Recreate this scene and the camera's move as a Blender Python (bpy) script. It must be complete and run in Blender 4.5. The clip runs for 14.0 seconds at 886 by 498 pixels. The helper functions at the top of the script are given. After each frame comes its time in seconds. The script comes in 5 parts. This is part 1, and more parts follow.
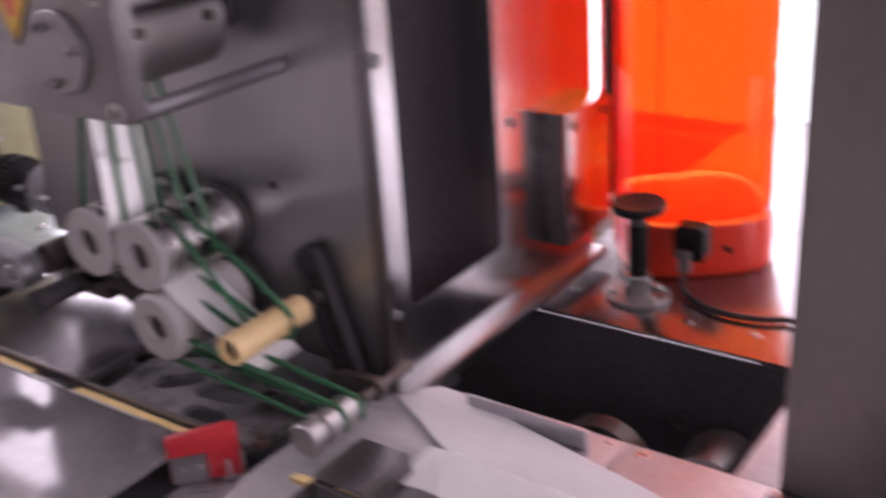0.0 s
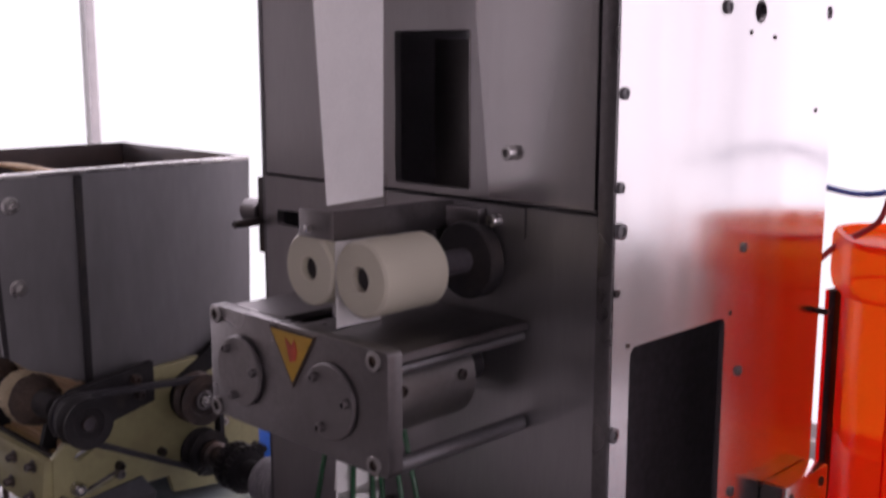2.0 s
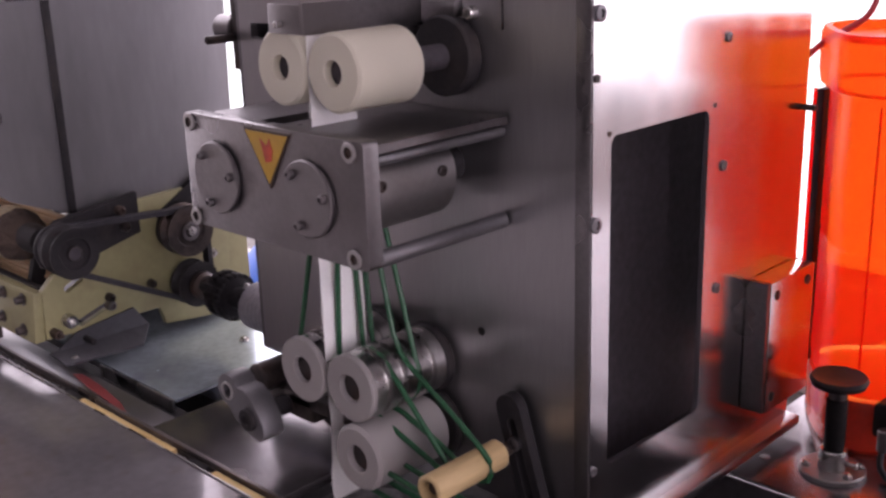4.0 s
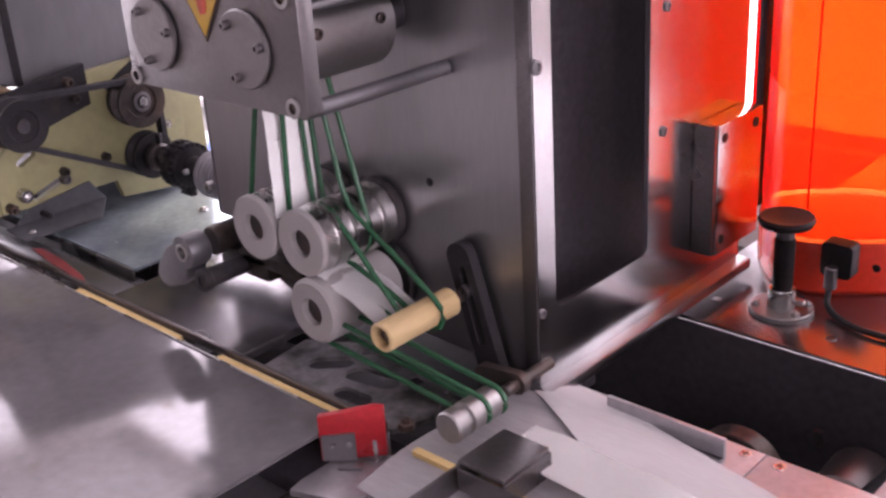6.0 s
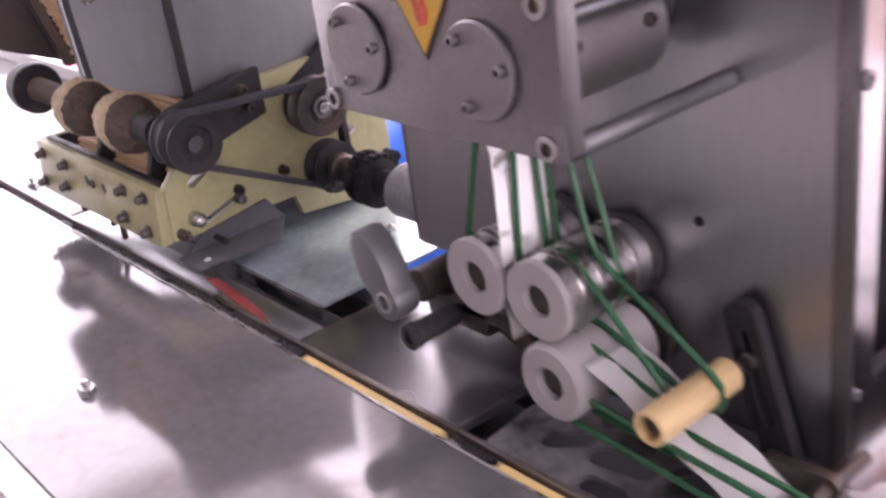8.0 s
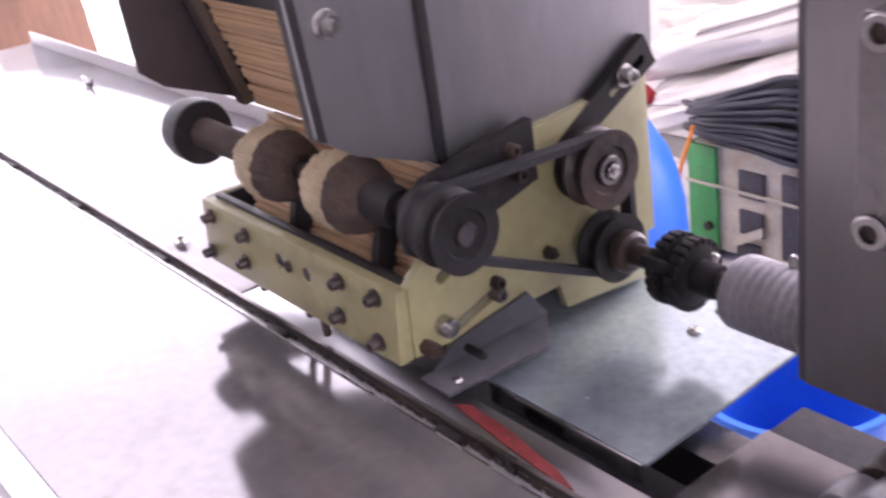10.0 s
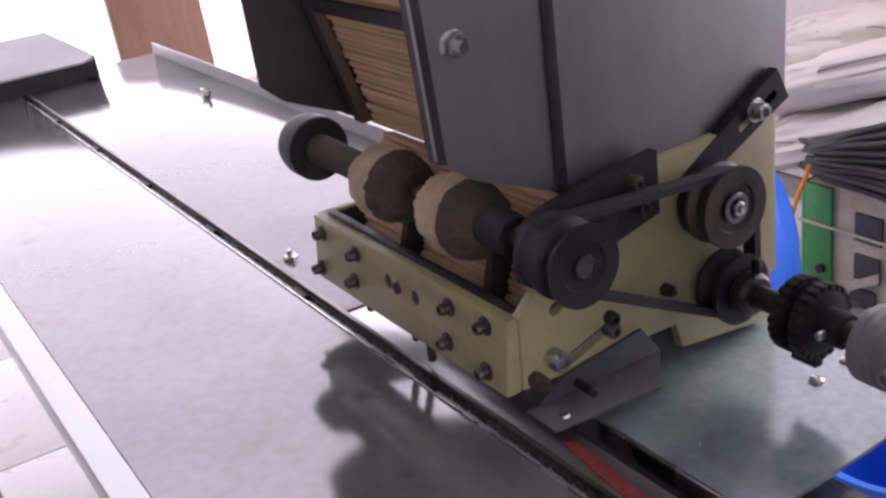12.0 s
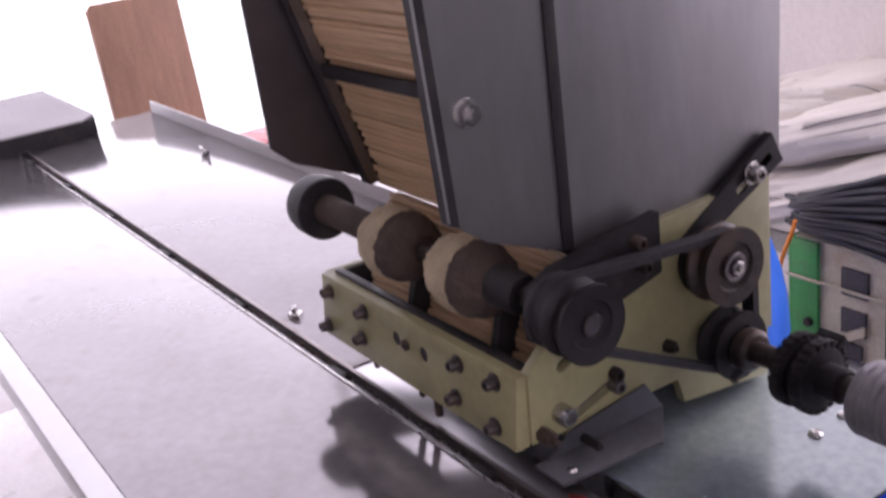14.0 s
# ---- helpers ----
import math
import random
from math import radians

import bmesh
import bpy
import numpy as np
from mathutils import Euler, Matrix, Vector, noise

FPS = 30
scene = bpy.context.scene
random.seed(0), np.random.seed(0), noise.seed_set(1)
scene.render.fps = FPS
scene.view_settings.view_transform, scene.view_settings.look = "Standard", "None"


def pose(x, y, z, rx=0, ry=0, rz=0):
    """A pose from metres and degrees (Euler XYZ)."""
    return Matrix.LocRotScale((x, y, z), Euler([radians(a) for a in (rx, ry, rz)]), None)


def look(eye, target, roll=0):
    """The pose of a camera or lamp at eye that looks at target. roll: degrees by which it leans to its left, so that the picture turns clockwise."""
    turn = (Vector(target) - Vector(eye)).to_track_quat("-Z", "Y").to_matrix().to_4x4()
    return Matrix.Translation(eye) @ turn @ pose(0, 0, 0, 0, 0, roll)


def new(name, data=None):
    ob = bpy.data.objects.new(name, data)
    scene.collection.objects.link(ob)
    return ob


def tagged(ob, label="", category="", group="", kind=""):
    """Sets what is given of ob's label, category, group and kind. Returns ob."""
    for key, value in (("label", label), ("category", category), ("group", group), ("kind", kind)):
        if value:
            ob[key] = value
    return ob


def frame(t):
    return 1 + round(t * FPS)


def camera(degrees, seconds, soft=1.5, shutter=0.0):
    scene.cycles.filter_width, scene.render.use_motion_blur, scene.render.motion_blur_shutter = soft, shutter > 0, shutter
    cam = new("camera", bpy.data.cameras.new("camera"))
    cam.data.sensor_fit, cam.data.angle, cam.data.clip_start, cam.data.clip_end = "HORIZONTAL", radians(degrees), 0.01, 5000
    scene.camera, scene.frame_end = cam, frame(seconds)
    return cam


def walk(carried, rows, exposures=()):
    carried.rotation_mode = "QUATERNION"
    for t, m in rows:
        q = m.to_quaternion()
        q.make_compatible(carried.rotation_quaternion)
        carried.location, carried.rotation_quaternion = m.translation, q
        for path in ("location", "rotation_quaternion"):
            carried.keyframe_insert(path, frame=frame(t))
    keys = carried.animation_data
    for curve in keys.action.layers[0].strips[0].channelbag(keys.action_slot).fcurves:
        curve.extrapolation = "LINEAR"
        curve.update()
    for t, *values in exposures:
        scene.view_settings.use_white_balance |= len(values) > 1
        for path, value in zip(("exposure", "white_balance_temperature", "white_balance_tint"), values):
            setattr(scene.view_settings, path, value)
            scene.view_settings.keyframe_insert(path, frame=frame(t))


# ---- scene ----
cam = camera(44.11, 14.0, soft=2.6, shutter=0.6)
# seconds, eye, yaw, pitch, roll
PATH = [
    (0.0, 0.0369, 0.0106, 1.3247, 36.71, -23.53, -4.11),
    (0.5, -0.0202, -0.0049, 1.3389, 42.51, -20.20, 0.01),
    (1.0, -0.0035, -0.0288, 1.3684, 44.06, -12.32, 0.25),
    (1.5, 0.0073, -0.0438, 1.4305, 44.53, -7.78, 0.21),
    (2.0, 0.0063, -0.0400, 1.4192, 44.78, -10.13, 0.01),
    (2.4, 0.0004, -0.0341, 1.4124, 45.56, -12.23, -0.26),
    (2.5, -0.0012, -0.0376, 1.4054, 45.51, -12.65, -0.55),
    (2.7, -0.0035, -0.0390, 1.3936, 44.64, -14.52, -0.97),
    (4.8, 0.0323, -0.0251, 1.3621, 45.03, -18.33, -2.39),
    (5.0, 0.0363, -0.0253, 1.3626, 45.50, -19.13, -2.91),
    (5.5, 0.0398, -0.0255, 1.3440, 44.43, -22.50, -3.48),
    (6.0, 0.0401, -0.0214, 1.3377, 43.90, -23.14, -3.74),
    (6.5, 0.0397, -0.0225, 1.3395, 44.30, -22.99, -3.89),
    (7.0, 0.0354, -0.0250, 1.3385, 45.09, -23.05, -4.19),
    (7.5, -0.0067, -0.0135, 1.3317, 46.96, -24.03, -2.92),
    (8.0, -0.1482, 0.0638, 1.3340, 52.47, -24.57, -8.00),
    (8.5, -0.2789, 0.0988, 1.3315, 53.46, -27.12, -7.49),
    (9.0, -0.4243, 0.0941, 1.3306, 50.85, -26.21, -9.06),
    (11.3, -0.5426, 0.1102, 1.3213, 61.68, -23.22, -8.15),
    (11.5, -0.5435, 0.1066, 1.3213, 61.27, -23.36, -7.91),
    (12.0, -0.5411, 0.1000, 1.3229, 60.51, -23.01, -7.74),
    (12.5, -0.5388, 0.0952, 1.3232, 59.65, -23.11, -7.55),
    (13.0, -0.5346, 0.0863, 1.3240, 60.32, -22.78, -7.46),
    (13.5, -0.5330, 0.0801, 1.3254, 59.76, -22.36, -7.25),
    (14.0, -0.5318, 0.0744, 1.3388, 59.26, -20.37, -7.38),
]


def eye_row(x, y, z, yaw, pitch, roll):
    a, b = radians(yaw), radians(pitch)
    ahead = Vector((-math.sin(a) * math.cos(b), math.cos(a) * math.cos(b), math.sin(b)))
    return look((x, y, z), Vector((x, y, z)) + ahead, roll)


walk(cam, [(t, eye_row(*row)) for t, *row in PATH],
     [(t, stops, kelvin, 44) for t, stops, kelvin in ((0.0, -0.25, 6400), (0.5, 0.1, 6400), (1.0, -0.2, 6500), (1.5, -1.05, 6500), (2.0, -1.6, 6500), (2.5, -1.5, 6500), (3.6, -0.9, 6500), (5.0, -0.36, 6350), (5.5, -0.18, 6400),
                                                      (7.0, -0.04, 6450), (7.5, 0.06, 6450), (8.0, 0.24, 6450), (9.0, 0.16, 6400), (10.5, -0.15, 6230), (11.5, -0.86, 6280), (14.0, -0.84, 6280))])

# ---- world and light ----
world = bpy.data.worlds.new("world")
scene.world = world
world.use_nodes = True
sky = world.node_tree.nodes.new("ShaderNodeTexSky")
sky.sky_type, sky.sun_disc, sky.sun_elevation, sky.sun_rotation = "NISHITA", False, radians(50), radians(-60)
world.node_tree.links.new(sky.outputs[0], world.node_tree.nodes["Background"].inputs[0])
world.node_tree.nodes["Background"].inputs[1].default_value = 0.12


def window_lamp(name, eye, target, wide, high, watts, tint=(1, 0.98, 0.97)):
    lamp = bpy.data.lights.new(name, "AREA")
    lamp.shape, lamp.size, lamp.size_y, lamp.energy, lamp.color = "RECTANGLE", wide, high, watts, tint
    ob = new(name, lamp)
    ob.matrix_world = look(eye, target)
    return ob


# daylight standing in four openings of the hall and, as fill, an added fifth
window_lamp("daylight_doorway", (-4.66, 1.0, 2.45), (0, 1.0, 2.45), 3.76, 4.8, 105)
window_lamp("daylight_window_corner", (-3.95, 2.85, 2.45), (-3.95, 0, 2.45), 1.3, 4.8, 54)
window_lamp("daylight_window_back", (-0.975, 2.85, 1.975), (-0.975, 0, 1.975), 1.45, 3.25, 57)
window_lamp("daylight_window_high", (0.925, 2.85, 2.2), (0.925, 0, 2.2), 1.95, 2.8, 38)
# unseen east source, added to brighten what faces east
window_lamp("daylight_fill_east", (3.88, -0.6, 2.2), (0, -0.6, 2.2), 3.0, 2.8, 112)

# ---- materials ----
def surface(name, base, rough=0.5, metal=0.0, vary=0.12, scale=14.0, fine=160.0, bump=0.08, stretch=(1, 1, 1), blotch=None, blotch_at=0.6,
            blotch_scale=6.0, rough_vary=0.12, coat=0.0, each=0.0, spec=0.5, brushed=0.0, dust=0.0):
    """A node material: base colour with two scales of variation, uneven gloss, fine relief and blotches of another
    colour, stains or painted reflections.
    brushed: how far upright brushing spreads a reflection sideways. dust: how far the stains dull the metal."""
    m = bpy.data.materials.new(name)
    m.use_nodes = True
    n, link = m.node_tree.nodes, m.node_tree.links.new
    b = n["Principled BSDF"]
    where = n.new("ShaderNodeTexCoord")
    mapping = n.new("ShaderNodeMapping")
    mapping.inputs["Scale"].default_value = stretch
    link(where.outputs["Object"], mapping.inputs["Vector"])

    def noisy(size, detail):
        t = n.new("ShaderNodeTexNoise")
        t.inputs["Scale"].default_value, t.inputs["Detail"].default_value = size, detail
        link(mapping.outputs[0], t.inputs["Vector"])
        return t.outputs["Fac"]

    coarse, grain = noisy(scale, 4), noisy(fine, 3)
    mix = n.new("ShaderNodeMath")
    mix.operation = "MULTIPLY_ADD"
    link(grain, mix.inputs[0])
    mix.inputs[1].default_value = 0.45
    half = n.new("ShaderNodeMath")
    half.operation = "MULTIPLY"
    link(coarse, half.inputs[0])
    half.inputs[1].default_value = 0.55
    link(half.outputs[0], mix.inputs[2])
    fac = mix.outputs[0]
    if each:
        info = n.new("ShaderNodeObjectInfo")
        add = n.new("ShaderNodeMath")
        add.operation = "MULTIPLY_ADD"
        link(info.outputs["Random"], add.inputs[0])
        add.inputs[1].default_value = each
        link(fac, add.inputs[2])
        fac = add.outputs[0]
    ramp = n.new("ShaderNodeValToRGB")
    lo, hi = [max(0.0, c * (1 - 2 * vary)) for c in base], [min(1.0, c * (1 + 1.4 * vary)) for c in base]
    ramp.color_ramp.elements[0].position, ramp.color_ramp.elements[0].color = 0.3, (*lo, 1)
    ramp.color_ramp.elements[1].position, ramp.color_ramp.elements[1].color = 0.7, (*hi, 1)
    link(fac, ramp.inputs[0])
    colour = ramp.outputs[0]
    if blotch:
        spots = noisy(blotch_scale, 6)
        edge = n.new("ShaderNodeMapRange")
        edge.inputs[1].default_value, edge.inputs[2].default_value = blotch_at - 0.08, blotch_at + 0.2
        link(spots, edge.inputs[0])
        both = n.new("ShaderNodeMix")
        both.data_type = "RGBA"
        link(edge.outputs[0], both.inputs["Factor"])
        link(colour, both.inputs[6])
        both.inputs[7].default_value = (*blotch, 1)
        colour = both.outputs[2]
    link(colour, b.inputs["Base Color"])
    gloss = n.new("ShaderNodeMapRange")
    gloss.inputs[1].default_value, gloss.inputs[2].default_value = 0.3, 0.7
    gloss.inputs[3].default_value, gloss.inputs[4].default_value = max(0.02, rough - rough_vary), min(1, rough + rough_vary)
    link(coarse, gloss.inputs[0])
    link(gloss.outputs[0], b.inputs["Roughness"])
    b.inputs["Metallic"].default_value = metal
    if brushed:
        b.inputs["Anisotropic"].default_value = brushed
        grain_way = n.new("ShaderNodeTangent")
        grain_way.direction_type, grain_way.axis = "RADIAL", "Z"
        link(grain_way.outputs[0], b.inputs["Tangent"])
    if dust:
        dull = n.new("ShaderNodeMapRange")
        dull.inputs[3].default_value, dull.inputs[4].default_value = metal, metal * (1 - dust)
        link(edge.outputs[0], dull.inputs[0])
        link(dull.outputs[0], b.inputs["Metallic"])
        rougher = n.new("ShaderNodeMath")
        rougher.operation = "MULTIPLY_ADD"
        rougher.inputs[1].default_value = 0.3 * dust
        link(edge.outputs[0], rougher.inputs[0])
        link(gloss.outputs[0], rougher.inputs[2])
        link(rougher.outputs[0], b.inputs["Roughness"])
    b.inputs["Coat Weight"].default_value = coat
    b.inputs["Specular IOR Level"].default_value = spec
    if bump:
        bn = n.new("ShaderNodeBump")
        bn.inputs["Strength"].default_value, bn.inputs["Distance"].default_value = bump, 0.002
        link(mix.outputs[0], bn.inputs["Height"])
        link(bn.outputs[0], b.inputs["Normal"])
    return m


def see_through(name, colour, share=0.6, rough=0.35, inner=None, clear=0.0):
    """Milky plastic: part scatters back, part lets the light behind it shine through."""
    m = bpy.data.materials.new(name)
    m.use_nodes = True
    n, link = m.node_tree.nodes, m.node_tree.links.new
    b, out = n["Principled BSDF"], n["Material Output"]
    tex = n.new("ShaderNodeTexNoise")
    tex.inputs["Scale"].default_value = 9
    ramp = n.new("ShaderNodeValToRGB")
    ramp.color_ramp.elements[0].position, ramp.color_ramp.elements[0].color = 0.3, (*[c * 0.85 for c in colour], 1)
    ramp.color_ramp.elements[1].position, ramp.color_ramp.elements[1].color = 0.7, (*colour, 1)
    where = n.new("ShaderNodeTexCoord")
    link(where.outputs["Object"], tex.inputs["Vector"])
    link(tex.outputs["Fac"], ramp.inputs[0])
    link(ramp.outputs[0], b.inputs["Base Color"])
    b.inputs["Roughness"].default_value = rough
    t = n.new("ShaderNodeBsdfTranslucent")
    if inner:
        t.inputs[0].default_value = (*inner, 1)
    else:
        link(ramp.outputs[0], t.inputs[0])
    mix = n.new("ShaderNodeMixShader")
    mix.inputs[0].default_value = share
    link(b.outputs[0], mix.inputs[1])
    link(t.outputs[0], mix.inputs[2])
    last = mix
    if clear:
        thin = n.new("ShaderNodeBsdfTransparent")
        thin.inputs[0].default_value = (1.0, 0.56, 0.08, 1)
        last = n.new("ShaderNodeMixShader")
        last.inputs[0].default_value = clear
        link(mix.outputs[0], last.inputs[1])
        link(thin.outputs[0], last.inputs[2])
    link(last.outputs[0], out.inputs[0])
    return m


STEEL = surface("brushed_steel", (0.37, 0.36, 0.37), 0.32, 1, 0.05, 5, 240, 0.03, (3, 3, 0.2), (0.33, 0.315, 0.315), 0.62, 3, 0.05, brushed=0.6)
MIRROR = surface("polished_steel", (0.62, 0.605, 0.61), 0.19, 1, 0.06, 7, 240, 0.05, (4, 4, 0.25), (0.48, 0.47, 0.48), 0.58, 4, 0.05, brushed=0.4)
TABLE = surface("table_steel", (0.22, 0.207, 0.216), 0.11, 0.52, 0.1, 7, 90, 0.0, (1, 1, 1), (0.13, 0.1, 0.085), 0.68, 34, 0.015, dust=0.3)
CAST = surface("ground_steel", (0.225, 0.212, 0.217), 0.34, 1, 0.1, 7, 220, 0.05, (1, 1, 1), (0.17, 0.155, 0.155), 0.58, 7, 0.12, 0.0)
BRIGHT = surface("bright_steel", (0.55, 0.54, 0.53), 0.28, 1, 0.1, 30, 300, 0.04)
# bluish tint and dark blotches put sky and other reflections into the shelf's colour
GALV = surface("galvanised_steel", (0.68, 0.8, 0.89), 0.2, 0.62, 0.14, 9, 130, 0.04, (1, 1, 1), (0.17, 0.21, 0.27), 0.55, 6, 0.08)
TIN = surface("hopper_sheet", (0.315, 0.306, 0.318), 0.38, 1, 0.06, 4, 60, 0.0, (2, 2, 0.6), (0.19, 0.183, 0.19), 0.56, 4, rough_vary=0.08)
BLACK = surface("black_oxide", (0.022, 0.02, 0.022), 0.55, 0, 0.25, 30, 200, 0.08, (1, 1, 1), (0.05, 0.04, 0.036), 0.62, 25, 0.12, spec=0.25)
IRON = surface("oily_dark_iron", (0.055, 0.044, 0.041), 0.4, 0.4, 0.35, 18, 160, 0.12, (1, 1, 1), (0.1, 0.055, 0.035), 0.58, 18, 0.16)
# near-black iron, also the stand-in for shade in holes and recesses
PIT = surface("dark_iron_recess_shade", (0.045, 0.039, 0.046), 0.7, 0, 0.3, 10, 120, 0.1)
CREAM = surface("cream_paint", (0.31, 0.29, 0.148), 0.42, 0, 0.08, 8, 120, 0.05, (1, 1, 1), (0.23, 0.2, 0.105), 0.6, 22, 0.1)
NYLON = see_through("milky_nylon", (0.72, 0.68, 0.56), 0.25, 0.35)
NYLON_GREY = see_through("greyed_nylon", (0.41, 0.385, 0.375), 0.18, 0.38)
GREEN = surface("green_belt", (0.012, 0.095, 0.04), 0.45, 0, 0.2, 40, 300, 0.05)
BELT = surface("black_rubber", (0.034, 0.032, 0.038), 0.6, 0, 0.25, 30, 260, 0.1, spec=0.3)
WOOD = surface("turned_wood", (0.56, 0.4, 0.2), 0.55, 0, 0.15, 20, 200, 0.1, (1, 0.15, 1), (0.4, 0.26, 0.12), 0.62, 30)
PAPER = surface("white_paper", (0.9, 0.89, 0.88), 0.75, 0, 0.03, 30, 400, 0.04)
BAMBOO = surface("bamboo", (0.68, 0.48, 0.28), 0.5, 0, 0.1, 30, 260, 0.1, (0.15, 1, 1), (0.4, 0.25, 0.1), 0.62, 40, each=0.25)
BAMBOO_FLAT = surface("split_bamboo", (0.7, 0.5, 0.22), 0.45, 0, 0.1, 30, 260, 0.08, (0.15, 1, 1), (0.5, 0.32, 0.12), 0.62, 40, each=0.15)
CORE = surface("dark_brown_core", (0.075, 0.052, 0.04), 0.95, 0, 0.3, 40, 400, 0.4, (1, 1, 1), (0.045, 0.032, 0.027), 0.55, 30)
FUZZ = surface("worn_sponge", (0.48, 0.395, 0.26), 0.95, 0, 0.2, 50, 500, 0.5, (1, 1, 1), (0.26, 0.2, 0.125), 0.6, 26)
RED = surface("red_plastic", (0.42, 0.02, 0.025), 0.35, 0, 0.15, 20, 200, 0.05)
ORANGE = see_through("orange_plastic", (1.0, 0.012, 0.014), 0.64, 0.22, (1.0, 0.055, 0.01), 0.36)
ORANGE_SOLID = surface("orange_base_plastic", (0.85, 0.045, 0.012), 0.3, 0, 0.08, 10, 150, 0.02, coat=0.3)
BLUE = surface("blue_plastic", (0.02, 0.16, 0.7), 0.4, 0, 0.08, 6, 120, 0.03)
YELLOW = surface("yellow_sticker", (0.48, 0.27, 0.01), 0.45, 0, 0.1, 30, 200, 0.02, (1, 1, 1), (0.45, 0.24, 0.02), 0.6, 40)
INK = surface("sticker_ink", (0.05, 0.03, 0.02), 0.5, 0, 0.2, 30, 200, 0.0)
INK_RED = surface("sticker_red_ink", (0.5, 0.06, 0.02), 0.5, 0, 0.2, 30, 200, 0.0)
FILM = surface("wrapping_film", (0.34, 0.325, 0.335), 0.42, 0, 0.1, 9, 120, 0.1, (0.4, 2, 1), coat=0.1)
FLAP = surface("folded_paper_flap", (0.55, 0.535, 0.54), 0.7, 0, 0.06, 30, 300, 0.05, (0.2, 2, 1))
WALL = surface("white_plaster", (0.72, 0.665, 0.635), 0.85, 0, 0.06, 3, 60, 0.1, (1, 1, 1), (0.6, 0.54, 0.5), 0.66, 2)
# dark only to cut fill light and reflections from behind the camera
WALL_GREY = surface("fill_cutting_grey", (0.16, 0.155, 0.155), 0.85, 0, 0.06, 3, 60, 0.1)
CEIL = surface("ceiling_paint", (0.75, 0.74, 0.74), 0.9, 0, 0.06, 2, 40, 0.1)
TILE = surface("floor_tile", (0.5, 0.48, 0.48), 0.3, 0, 0.08, 4, 80, 0.03, (1, 1, 1), (0.36, 0.33, 0.31), 0.64, 5, each=0.1)
GROUT = surface("tile_joint", (0.2, 0.19, 0.18), 0.9, 0, 0.15, 20, 100, 0.1)
SACK = surface("woven_sack", (0.62, 0.575, 0.52), 0.7, 0, 0.07, 7, 340, 0.15, (1, 1, 1), (0.5, 0.44, 0.38), 0.64, 5)
STITCH = surface("sack_thread", (0.12, 0.1, 0.1), 0.8, 0, 0.2)
GREEN_PAINT = surface("green_paint", (0.02, 0.24, 0.06), 0.45, 0, 0.15, 10, 100, 0.06, (1, 1, 1), (0.1, 0.1, 0.06), 0.64, 12)
IVORY = surface("ivory_paint", (0.44, 0.385, 0.29), 0.5, 0, 0.15, 10, 100, 0.06, (1, 1, 1), (0.3, 0.22, 0.14), 0.6, 14)
BOARD = surface("brown_board", (0.36, 0.2, 0.13), 0.6, 0, 0.15, 8, 90, 0.08, (4, 4, 0.4))
CABLE_ORANGE = surface("orange_cable", (0.85, 0.25, 0.02), 0.5)
CABLE_BLUE = surface("blue_tube", (0.03, 0.12, 0.5), 0.4)
FRAME_PAINT = surface("window_frame_paint", (0.62, 0.6, 0.6), 0.5, 0, 0.08)
RED_MARK = surface("red_paint_mark", (0.22, 0.03, 0.03), 0.5, 0, 0.3, 40, 200, 0.05)

SHEET_DARK = surface("brown_grey_sheet", (0.085, 0.072, 0.075), 0.4, 0.6, 0.08, 5, 60, 0.0)
COUPLING = surface("grey_ribbed_coupling", (0.36, 0.345, 0.37), 0.5, 0.3, 0.15, 30, 200, 0.1, (1, 1, 1), (0.2, 0.19, 0.2), 0.6, 30)
GRIMY = surface("grimy_bed_steel", (0.27, 0.25, 0.26), 0.4, 0.5, 0.2, 12, 150, 0.1, (1, 1, 1), (0.028, 0.03, 0.026), 0.52, 34, 0.1)
SMOKED = surface("dark_grey_sheet", (0.105, 0.104, 0.115), 0.4, 0.5, 0.12, 14, 120, 0.04, (1, 1, 1), (0.16, 0.16, 0.175), 0.6, 20)
CHROME = surface("chromed_bar", (0.3, 0.3, 0.3), 0.22, 1, 0.03, 3, 90, 0.0, rough_vary=0.04)
DULL = surface("dull_steel", (0.2, 0.195, 0.205), 0.45, 0.8, 0.08, 20, 200, 0.05)
INNER = surface("grey_inner_paint", (0.22, 0.2, 0.225), 0.7, 0, 0.1, 6, 90, 0.05)
BEDPLATE = surface("dusty_bed_steel", (0.46, 0.44, 0.46), 0.5, 0.7, 0.1, 8, 150, 0.04, (1, 1, 1), (0.3, 0.27, 0.27), 0.62, 12)
HOUSING = surface("brownish_dull_steel", (0.2, 0.175, 0.17), 0.36, 0.9, 0.1, 6, 150, 0.04, (3, 3, 0.4), (0.13, 0.11, 0.105), 0.58, 5)
SATIN = surface("satin_steel", (0.36, 0.345, 0.34), 0.42, 1, 0.06, 10, 200, 0.03, rough_vary=0.08)
COVER_TOP = surface("grey_cover_top", (0.3, 0.29, 0.3), 0.6, 0, 0.06, 8, 80, 0.04)
DECK = surface("oily_deck_steel", (0.3, 0.285, 0.295), 0.22, 0.9, 0.1, 6, 120, 0.03, (1, 1, 1), (0.18, 0.16, 0.165), 0.58, 8, 0.06)

# ---- building helpers ----
BASE = {}


def thing(name, at, label="", category="", group="", kind=""):
    ob = new(name)
    ob.location = at
    BASE[ob] = Vector(at)
    return tagged(ob, label, category, group, kind)


